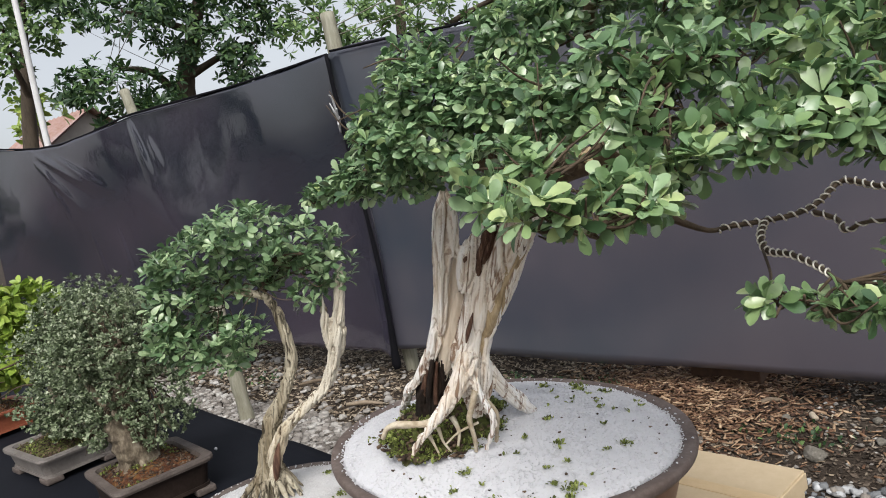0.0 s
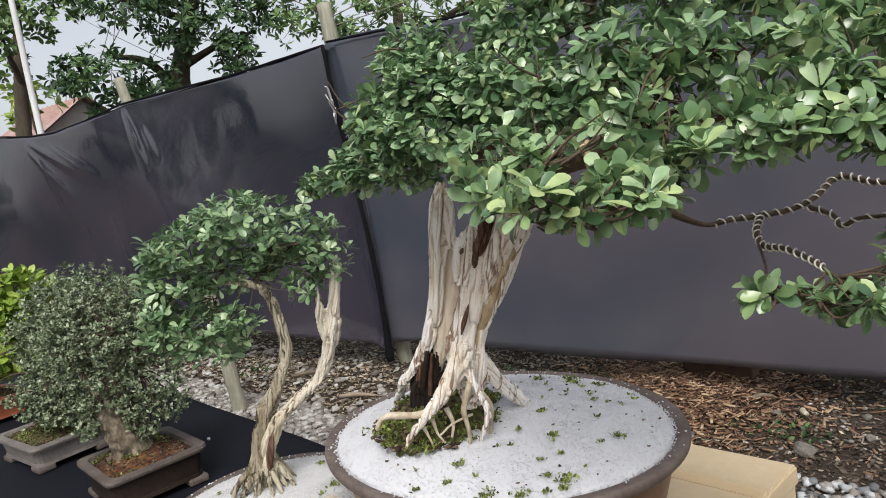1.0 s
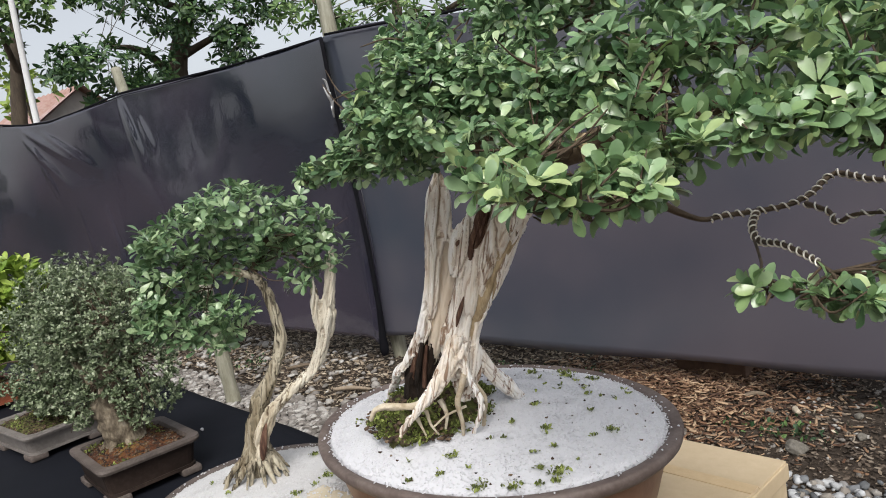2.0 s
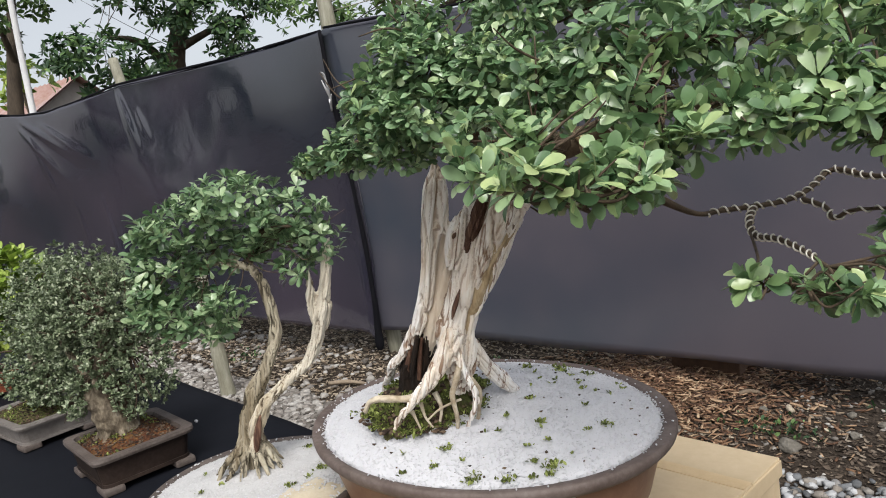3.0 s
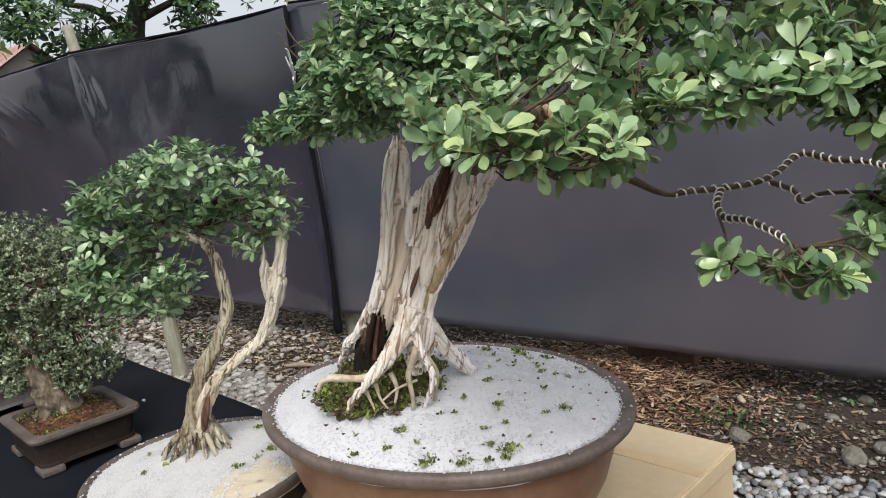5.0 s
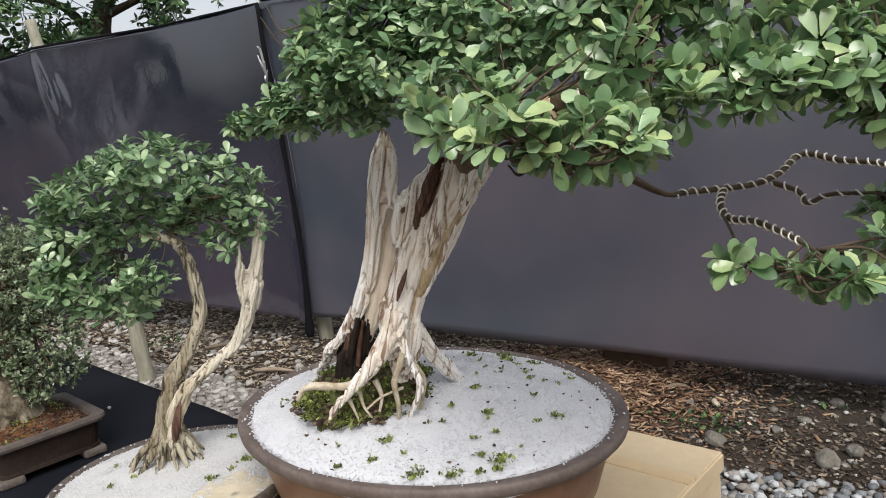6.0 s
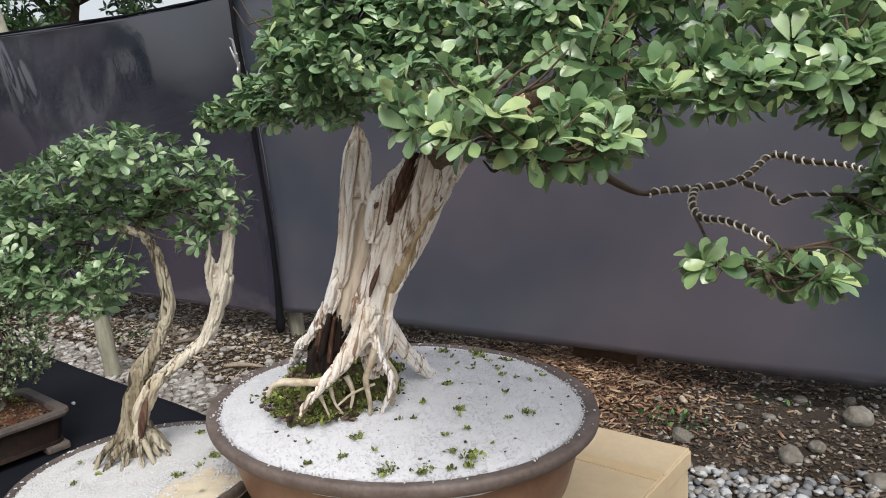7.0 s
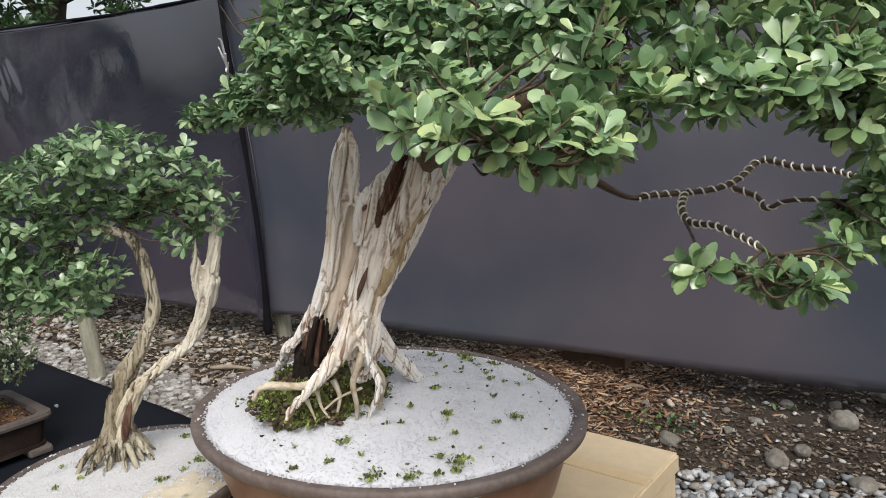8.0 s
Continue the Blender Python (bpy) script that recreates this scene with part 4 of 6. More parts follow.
ROOTS = [
    [(-0.014, -0.014, 0.160, 0.0190), (-0.028, -0.026, 0.136, 0.0165), (-0.046, -0.030, 0.114, 0.0130), (-0.064, -0.030, 0.093, 0.0110), (-0.082, -0.028, 0.075, 0.0092), (-0.102, -0.024, 0.054, 0.0060), (-0.122, -0.018, 0.030, 0.0034)],
    [(0.000, 0.000, 0.150, 0.0140), (0.013, 0.012, 0.115, 0.0115), (0.030, 0.035, 0.078, 0.0110), (0.052, 0.060, 0.046, 0.0100), (0.070, 0.090, 0.020, 0.0060)],
    [(0.000, 0.016, 0.120, 0.0120), (0.030, 0.050, 0.080, 0.0090), (0.050, 0.085, 0.050, 0.0075), (0.060, 0.120, 0.020, 0.0053)],
    [(-0.084, 0.022, 0.148, 0.0090), (-0.104, 0.034, 0.122, 0.0085), (-0.120, 0.060, 0.102, 0.0075), (-0.132, 0.100, 0.074, 0.0070), (-0.148, 0.150, 0.047, 0.0050), (-0.158, 0.185, 0.020, 0.0045), (-0.162, 0.200, 0.002, 0.0030)],
    [(-0.010, -0.020, 0.140, 0.0090), (-0.011, -0.028, 0.114, 0.0068), (-0.002, -0.030, 0.086, 0.0056), (0.003, -0.028, 0.060, 0.0048), (-0.010, -0.022, 0.030, 0.0034), (-0.016, -0.014, 0.012, 0.0025)],
    [(-0.078, -0.026, 0.074, 0.0080), (-0.100, -0.024, 0.074, 0.0062), (-0.126, -0.020, 0.077, 0.0056), (-0.150, -0.016, 0.074, 0.0046), (-0.162, -0.012, 0.058, 0.0034)],
    [(-0.014, -0.028, 0.112, 0.0060), (-0.023, -0.031, 0.090, 0.0048), (-0.030, -0.030, 0.070, 0.0042), (-0.028, -0.026, 0.040, 0.0036), (-0.030, -0.018, 0.018, 0.0030)],
    [(-0.002, -0.024, 0.092, 0.0050), (0.009, -0.020, 0.070, 0.0045), (0.006, -0.010, 0.045, 0.0036), (0.000, 0.000, 0.018, 0.0030)],
    [(-0.056, -0.008, 0.072, 0.0050), (-0.050, -0.011, 0.050, 0.0030), (-0.055, -0.009, 0.027, 0.0025)],
    [(-0.079, -0.008, 0.059, 0.0050), (-0.075, -0.011, 0.037, 0.0028), (-0.066, -0.010, 0.020, 0.0022)],
    [(-0.019, -0.014, 0.059, 0.0028), (-0.050, -0.014, 0.049, 0.0026), (-0.071, -0.012, 0.034, 0.0020)],
    [(-0.094, -0.008, 0.049, 0.0050), (-0.089, -0.012, 0.036, 0.0028), (-0.084, -0.012, 0.020, 0.0020)],
]
main = [tube(body_rows, 64, 60, 0.20, 1.9, 5.0, 1.7, 1.5, 0.03, 0.85), tube(prong_rows, 40, 30, 0.2, 1.5, 8.0, 6.1, 1.0, 0.04, 1.0, 0.006),
        tube(spike_rows, 56, 60, 0.22, 1.7, 6.0, 4.4, 0.8, 0.04, 0.85, 0.016), tube(splinter_rows, 16, 24, 0.2, 1.5, 9.0, 2.4, ragged=0.008)] + [tube(r, 16, 30, 0.12, 1.5, 10.0, i) for i, r in enumerate(ROOTS[:5]) if i not in (1, 2)]
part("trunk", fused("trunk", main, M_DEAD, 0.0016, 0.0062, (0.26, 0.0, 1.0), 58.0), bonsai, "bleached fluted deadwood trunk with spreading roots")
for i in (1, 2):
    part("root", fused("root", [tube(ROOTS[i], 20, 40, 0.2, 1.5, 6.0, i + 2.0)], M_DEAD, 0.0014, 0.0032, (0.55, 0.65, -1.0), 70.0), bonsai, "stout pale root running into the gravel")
part("hollowed_face", fused("hollowed_face", [tube(web_rows, 40, 40, 0.08, 1.6, 4.0, 8.2)], M_WEB, 0.0016, 0.0016, (0.3, 0.0, 1.0), 60.0), bonsai, "smooth pale hollowed face between the two stems")
part("heartwood", fused("heartwood", [tube([(0.018, -0.030, 0.272, 0.003), (0.028, -0.033, 0.294, 0.0075), (0.040, -0.035, 0.316, 0.0095), (0.052, -0.036, 0.340, 0.0095), (0.062, -0.034, 0.362, 0.006)], 24, 30, 0.3, 1.8, 10.0, 2.0)], M_HEART, 0.0013, 0.0045, (0.5, 0.0, 1.0), 120.0), bonsai, "dark reddish exposed heartwood")
part("bark_strip", fused("bark_strip", [tube([(-0.006, 0.006, 0.11, 0.007), (-0.002, 0.000, 0.147, 0.010), (0.004, -0.004, 0.174, 0.011), (0.027, -0.008, 0.211, 0.014), (0.048, -0.014, 0.253, 0.015), (0.073, -0.020, 0.294, 0.016), (0.099, -0.026, 0.34, 0.015)], 30, 40, 0.2, 2.0, 8.0, 3.3, rough=0.08)], M_BARK_LIVE, 0.002, 0.003, (0.4, 0.0, 1.0), 80.0), bonsai, "strip of tan living bark")
# no real cavity: a solid, near-black body imitates the shade inside the hollow
part("hollow", fused("hollow", [tube([(-0.088, 0.062, 0.05, 0.026), (-0.080, 0.054, 0.095, 0.026), (-0.073, 0.042, 0.122, 0.018), (-0.067, 0.028, 0.148, 0.009), (-0.058, 0.019, 0.175, 0.006), (-0.046, 0.014, 0.205, 0.003)], 24, 30, 0.3, 1.8, 10.0, 5.0)], M_HOLLOW_SHADE, 0.0018, 0.0050, (0.2, 0.0, 1.0), 80.0), bonsai, "solid brown wood darkened to stand for the shaded hollow at the foot")
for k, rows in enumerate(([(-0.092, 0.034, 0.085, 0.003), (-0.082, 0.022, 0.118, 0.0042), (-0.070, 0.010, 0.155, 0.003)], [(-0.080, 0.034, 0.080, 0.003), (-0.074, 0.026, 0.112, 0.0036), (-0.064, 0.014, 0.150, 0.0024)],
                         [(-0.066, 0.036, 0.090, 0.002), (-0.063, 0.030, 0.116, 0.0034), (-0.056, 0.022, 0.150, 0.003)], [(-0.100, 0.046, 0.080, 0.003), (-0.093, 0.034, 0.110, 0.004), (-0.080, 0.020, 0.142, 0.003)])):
    part("splinter", mesh_of("splinter", *tube(rows, 12, 24, 0.35, 1.5, 12.0, k * 2.7, rough=0.2), M_HEART if k % 2 else M_HOLLOW_SHADE), bonsai, "brown splinter of wood in the hollow")
part("knot_hole", mesh_of("knot_hole", *tube([(-0.014, -0.034, 0.183, 0.001), (-0.009, -0.0345, 0.197, 0.0034), (-0.003, -0.0350, 0.210, 0.0032), (0.003, -0.034, 0.224, 0.0008)], 12, 14), M_HEART), bonsai, "narrow dark slit")
part("knot_hole", mesh_of("knot_hole", *tube([(0.004, -0.0375, 0.296, 0.001), (0.006, -0.0385, 0.300, 0.0028), (0.009, -0.0375, 0.304, 0.001)], 10, 10), M_HEART), bonsai, "small round knot hole")
for i, rows in enumerate(ROOTS[5:]):
    part("root", mesh_of("root", *tube([(x, y, z, r * (0.85 if i < 4 else 0.65)) for x, y, z, r in rows], 12, 40, 0.30, 1.5, 24.0, i * 1.3, rough=0.35), M_ROOT), bonsai)

# limbs of the large bonsai, in world metres, turned into the tree's frame
TO_TREE = pose(*BASE, 0, 0, LEAN).inverted()


def in_tree(rows):
    out = []
    for r in rows:
        p = TO_TREE @ Vector(r[:3])
        out.append((p.x, p.y, p.z, *r[3:]))
    return out


BOUGHS = [
    [(-0.630, 0.702, 1.245, 0.014), (-0.615, 0.705, 1.29, 0.021), (-0.575, 0.67, 1.335, 0.022), (-0.60, 0.62, 1.385, 0.016), (-0.67, 0.56, 1.395, 0.006), (-0.75, 0.525, 1.38, 0.0035), (-0.80, 0.51, 1.372, 0.002)],
    [(-0.630, 0.702, 1.245, 0.014), (-0.612, 0.705, 1.31, 0.020), (-0.54, 0.67, 1.37, 0.017), (-0.53, 0.62, 1.43, 0.012), (-0.55, 0.57, 1.47, 0.007), (-0.59, 0.55, 1.50, 0.004)],
    [(-0.630, 0.702, 1.245, 0.014), (-0.605, 0.702, 1.32, 0.020), (-0.52, 0.70, 1.345, 0.019), (-0.468, 0.70, 1.352, 0.016), (-0.40, 0.665, 1.365, 0.012), (-0.33, 0.625, 1.372, 0.009), (-0.25, 0.625, 1.368, 0.006), (-0.17, 0.665, 1.36, 0.004), (-0.12, 0.72, 1.345, 0.002)],
    [(-0.50, 0.68, 1.35, 0.012), (-0.45, 0.58, 1.36, 0.009), (-0.39, 0.49, 1.355, 0.006), (-0.32, 0.42, 1.325, 0.004), (-0.28, 0.42, 1.31, 0.002)],
    [(-0.53, 0.68, 1.38, 0.014), (-0.47, 0.70, 1.45, 0.010), (-0.44, 0.70, 1.53, 0.007), (-0.33, 0.70, 1.50, 0.005), (-0.22, 0.735, 1.475, 0.003), (-0.16, 0.76, 1.45, 0.002)],
    [(-0.47, 0.69, 1.33, 0.007), (-0.41, 0.70, 1.285, 0.006), (-0.374, 0.745, 1.248, 0.0031), (-0.355, 0.777, 1.245, 0.0030), (-0.328, 0.80, 1.245, 0.0029), (-0.30, 0.822, 1.247, 0.0028), (-0.285, 0.85, 1.255, 0.0026), (-0.271, 0.888, 1.272, 0.003), (-0.23, 0.868, 1.265, 0.0026), (-0.19, 0.85, 1.262, 0.002), (-0.15, 0.80, 1.255, 0.0015)],
    [(-0.328, 0.80, 1.245, 0.0035), (-0.316, 0.759, 1.234, 0.003), (-0.298, 0.732, 1.223, 0.0028), (-0.263, 0.703, 1.225, 0.0024), (-0.226, 0.672, 1.219, 0.002), (-0.192, 0.63, 1.214, 0.0015)],
    [(-0.284, 0.828, 1.247, 0.003), (-0.256, 0.815, 1.239, 0.0025), (-0.242, 0.797, 1.229, 0.0022), (-0.219, 0.784, 1.239, 0.002), (-0.178, 0.786, 1.240, 0.0015)],
    [(-0.36, 0.64, 1.37, 0.006), (-0.31, 0.58, 1.40, 0.005), (-0.29, 0.57, 1.43, 0.003), (-0.26, 0.61, 1.42, 0.002)],
    [(-0.305, 0.735, 1.226, 0.0015), (-0.27, 0.67, 1.214, 0.0014), (-0.245, 0.615, 1.207, 0.0012), (-0.20, 0.602, 1.204, 0.0008)],
]
branches = []
for i, rows in enumerate(BOUGHS):
    m = M_LIMB if i < 5 else M_TWIG
    branches.append(part("branch", mesh_of("branch", *tube(in_tree(rows), 12, 44, 0.12, 1.5, 12.0, i * 2.1, rough=0.1), m), bonsai, "brown wired branch" if i >= 5 else "grey-brown gnarled branch"))


def coil(rows, wire, pitch, start=0.0, end=1.0):
    p = smooth_path(in_tree(rows), 400)
    p = p[int(400 * start):int(400 * end)]
    t = np.gradient(p[:, :3], axis=0)
    t /= np.linalg.norm(t, axis=1)[:, None]
    s = np.concatenate([[0], np.cumsum(np.linalg.norm(np.diff(p[:, :3], axis=0), axis=1))])
    n = max(20, int(s[-1] / pitch * 12))
    out = []
    for q in np.linspace(0, s[-1], n):
        i = int(np.clip(np.searchsorted(s, q), 0, len(p) - 1))
        u = np.cross(t[i], (0.2, 0.1, 1.0))
        u /= np.linalg.norm(u)
        w = np.cross(t[i], u)
        a = 6.283 * q / pitch
        r = p[i, 3] * 1.05 + wire * 1.1
        out.append((*(p[i, :3] + r * (math.cos(a) * u + math.sin(a) * w)), wire))
    return tube(out, 6, n)


for i, wire, pitch, a, b in ((5, 0.0011, 0.0125, 0.24, 0.98), (6, 0.0010, 0.0130, 0.0, 0.9), (7, 0.0010, 0.016, 0.0, 0.95), (2, 0.0014, 0.013, 0.48, 0.85), (4, 0.0014, 0.014, 0.2, 0.8)):
    part("training_wire", mesh_of("training_wire", *coil(BOUGHS[i], wire, pitch, a, b), M_WIRE), branches[i], "coiled aluminium training wire")

part("branch_stub", fused("branch_stub", [tube(in_tree([(-0.470, 0.694, 1.305, 0.006), (-0.468, 0.692, 1.33, 0.009), (-0.470, 0.690, 1.350, 0.010), (-0.478, 0.687, 1.362, 0.007)]), 20, 24, 0.2, 1.5, 9.0, 3.0, ragged=0.01)], M_BARK_LIVE, 0.0016, 0.002, (0, 0, 1), 90.0), bonsai, "cut tan branch stub")

# leaf pads: x, y, z, half width, half height
PADS_LEFT = [(-0.79, 0.516, 1.372, 0.03, 0.010), (-0.735, 0.515, 1.371, 0.036, 0.012), (-0.70, 0.538, 1.392, 0.045, 0.014), (-0.66, 0.55, 1.40, 0.04, 0.016), (-0.776, 0.513, 1.369, 0.034, 0.011), (-0.686, 0.519, 1.369, 0.043, 0.016), (-0.591, 0.51, 1.365, 0.039, 0.016), (-0.618, 0.504, 1.429, 0.043, 0.036),
             (-0.565, 0.53, 1.457, 0.055, 0.039), (-0.544, 0.501, 1.401, 0.055, 0.028), (-0.608, 0.562, 1.505, 0.045, 0.024)]
PADS_CROWN = [(-0.484, 0.556, 1.43, 0.055, 0.049), (-0.425, 0.479, 1.369, 0.053, 0.02), (-0.401, 0.549, 1.406, 0.04, 0.034), (-0.498, 0.635, 1.511, 0.061, 0.034),
              (-0.462, 0.707, 1.531, 0.071, 0.032), (-0.611, 0.698, 1.433, 0.07, 0.04), (-0.495, 0.725, 1.435, 0.06, 0.04)]
PADS_FRONT = [(-0.3, 0.373, 1.331, 0.022, 0.014), (-0.284, 0.41, 1.324, 0.023, 0.013), (-0.271, 0.465, 1.319, 0.026, 0.014), (-0.291, 0.478, 1.333, 0.025, 0.016), (-0.361, 0.401, 1.339, 0.023, 0.012), (-0.375, 0.495, 1.356, 0.027, 0.011), (-0.318, 0.52, 1.381, 0.023, 0.01), (-0.314, 0.54, 1.306, 0.027, 0.012), (-0.352, 0.6, 1.298, 0.025, 0.012), (-0.392, 0.4, 1.352, 0.012, 0.006)]
PADS_TOP = [(-0.343, 0.561, 1.432, 0.038, 0.033), (-0.295, 0.588, 1.433, 0.044, 0.027), (-0.259, 0.629, 1.416, 0.04, 0.025), (-0.29, 0.503, 1.382, 0.024, 0.017),
            (-0.329, 0.697, 1.491, 0.065, 0.036), (-0.246, 0.739, 1.485, 0.05, 0.024), (-0.166, 0.761, 1.449, 0.058, 0.032)]
PADS_RIGHT = [(-0.3, 0.571, 1.406, 0.022, 0.01), (-0.251, 0.569, 1.366, 0.03, 0.015), (-0.252, 0.546, 1.34, 0.035, 0.013), (-0.284, 0.529, 1.335, 0.025, 0.011), (-0.216, 0.583, 1.347, 0.03, 0.016), (-0.204, 0.631, 1.384, 0.044, 0.02), (-0.182, 0.627, 1.349, 0.043, 0.019), (-0.158, 0.665, 1.357, 0.034, 0.023), (-0.152, 0.686, 1.322, 0.028, 0.017), (-0.132, 0.712, 1.347, 0.042, 0.029), (-0.124, 0.731, 1.3, 0.034, 0.017), (-0.211, 0.688, 1.429, 0.048, 0.019), (-0.166, 0.703, 1.414, 0.03, 0.012), (-0.139, 0.751, 1.398, 0.034, 0.015)]
PADS_LOW = [(-0.242, 0.615, 1.205, 0.019, 0.009), (-0.204, 0.618, 1.201, 0.019, 0.008), (-0.175, 0.608, 1.2, 0.022, 0.009), (-0.158, 0.616, 1.203, 0.017, 0.008), (-0.153, 0.659, 1.218, 0.015, 0.01), (-0.163, 0.794, 1.225, 0.024, 0.013), (-0.129, 0.795, 1.246, 0.031, 0.027), (-0.129, 0.767, 1.207, 0.022, 0.014)]


def pad_leaves(rng, pads, density, length, leaves, spread=(0.5, 1.3), out=0.42):
    rows = [(x, y, z, a, 0.65 * a + 0.008, c, LEAN, a * c / 0.001) for x, y, z, a, c in pads]
    pts, axes = pad_points(rng, rows, density * 1.3, out, 0.72, 0.30)
    whorls = rosettes(rng, pts, axes, leaves, length, spread)
    turn = np.array(TO_TREE.to_3x3())
    move = np.array(TO_TREE.translation)
    return [(turn @ p + move, turn @ r, s) for p, r, s in whorls]


rng = np.random.default_rng(12)
near_leaves = pad_leaves(rng, PADS_FRONT, 36, 0.0205, (5, 7), (0.85, 1.5), 0.95)
low_leaves = pad_leaves(rng, PADS_LOW, 38, 0.0200, (5, 7), (0.85, 1.5), 0.95)
old_leaves = pad_leaves(rng, PADS_LEFT, 64, 0.0155, (4, 6), (0.85, 1.5), 0.62) + pad_leaves(rng, PADS_CROWN, 50, 0.0165, (4, 6), (0.85, 1.5), 0.62) + pad_leaves(rng, PADS_TOP, 29, 0.0185, (4, 6), (0.85, 1.5), 0.62)
right_leaves = pad_leaves(rng, PADS_RIGHT, 28, 0.0210, (5, 7), (0.85, 1.5), 0.75)
picked = near_leaves + low_leaves
rng.shuffle(picked)
single, rest = picked[:300], picked[300:]
blades = []
for k in range(4):
    v, f = blade_arrays(BLADE, 0.12 + 0.07 * k)
    v = v.copy()
    v[:, 2] -= (0.05 + 0.06 * k) * v[:, 1] ** 2
    blades.append(mesh_of("leaf", v.tolist(), f.tolist(), M_LEAF_NEW_SKYLIT if k % 2 else M_LEAF))
for i, (c, r, s) in enumerate(single):
    leaf = part("leaf", blades[i % 4], bonsai)
    leaf.matrix_basis = Matrix.LocRotScale(Vector(c), Matrix(r.tolist()).to_quaternion(), (s, s, s))
half = len(rest) // 2
# every second right-hand leaf is coloured paler, to imitate sky gloss on it
part("foliage", leaf_cloud("foliage", rest[:half] + old_leaves[::6] + right_leaves[::2], BLADE, M_LEAF_NEW_SKYLIT), bonsai, "light green leaves, young ones and right-hand ones paled as by sky gloss", "stuff")
part("foliage", leaf_cloud("foliage", rest[half:] + [q for i, q in enumerate(old_leaves) if i % 6] + right_leaves[1::2], BLADE, M_LEAF), bonsai, "dense obovate green leaves", "stuff")


# fine twigs that carry the pads
def twigs(rng, pads, limb_rows, count, reach):
    nodes = np.vstack([smooth_path(r, 40)[:, :3] for r in limb_rows])
    out = []
    for x, y, z, a, c in pads:
        for _ in range(count):
            e = np.array((x, y, z)) + rng.normal(0, 1, 3) * (a * 0.6, a * 0.6, c * 0.6)
            s = nodes[np.argmin(np.linalg.norm(nodes - e, axis=1))]
            m = (s + e) / 2 + rng.normal(0, 0.008, 3) + (0, 0, -0.006)
            out.append(tube(in_tree([(*s, 0.0016), (*m, 0.0012), (*e, 0.0006)]), 6, 10))
    return joined(out)


all_pads = PADS_LEFT + PADS_CROWN + PADS_FRONT + PADS_TOP + PADS_RIGHT + PADS_LOW
part("twig_growth", mesh_of("twig_growth", *twigs(rng, all_pads, BOUGHS, 7, 0.1), M_TWIG), bonsai, "fine brown twigs", "stuff")
# long bare shoots that stand out of the crown
for rows in ([(-0.398, 0.549, 1.427, 0.0014), (-0.395, 0.498, 1.442, 0.0012), (-0.394, 0.469, 1.461, 0.0006)], [(-0.615, 0.49, 1.41, 0.0012), (-0.645, 0.47, 1.44, 0.001), (-0.66, 0.46, 1.47, 0.0005)], [(-0.63, 0.50, 1.43, 0.0012), (-0.67, 0.49, 1.46, 0.001), (-0.685, 0.485, 1.49, 0.0005)]):
    part("shoot", mesh_of("shoot", *tube(in_tree(rows), 6, 12), M_TWIG), bonsai, "thin bare shoot")

# ---- small twin-stem bonsai ----
S_BASE = (-1.192, 0.558, 0.792)
small = thing("bonsai_tree", pose(*S_BASE, 0, 0, LEAN), "twin-stem bonsai with pale bark and domed green crown", "bonsai tree")
stem_a = [(-0.036, 0.000, 0.015, 0.0210), (-0.034, 0.000, 0.060, 0.0205), (-0.030, 0.000, 0.098, 0.0180), (-0.017, 0.000, 0.147, 0.0165), (-0.002, 0.000, 0.178, 0.0140), (0.020, 0.000, 0.209, 0.0118), (0.042, 0.000, 0.246, 0.0112), (0.052, 0.000, 0.271, 0.0110), (0.056, 0.000, 0.303, 0.0102), (0.052, 0.000, 0.342, 0.0092), (0.044, 0.000, 0.385, 0.0086), (0.023, 0.000, 0.412, 0.0080), (-0.025, 0.000, 0.425, 0.0066), (-0.077, 0.000, 0.422, 0.0040)]
stem_b = [(-0.020, -0.012, 0.050, 0.0150), (-0.018, -0.012, 0.095, 0.0150), (0.004, -0.009, 0.138, 0.0130), (0.026, -0.005, 0.162, 0.0110), (0.061, 0.000, 0.185, 0.0100), (0.104, 0.000, 0.215, 0.0112), (0.131, 0.000, 0.260, 0.0130), (0.148, 0.000, 0.310, 0.0150), (0.162, 0.000, 0.360, 0.0115), (0.174, 0.000, 0.405, 0.0085), (0.182, 0.000, 0.440, 0.0036)]
small_roots = []
stub_rows = [(0.136, -0.004, 0.285, 0.010), (0.134, -0.006, 0.325, 0.0100), (0.135, -0.006, 0.360, 0.0075), (0.139, -0.006, 0.392, 0.002)]
part("cleft", mesh_of("cleft", *tube([(-0.016, -0.027, 0.060, 0.003), (-0.010, -0.027, 0.085, 0.007), (-0.004, -0.024, 0.110, 0.006), (0.003, -0.020, 0.132, 0.002)], 16, 20), M_HEART), small, "dark cleft in the bark")
rng = np.random.default_rng(41)
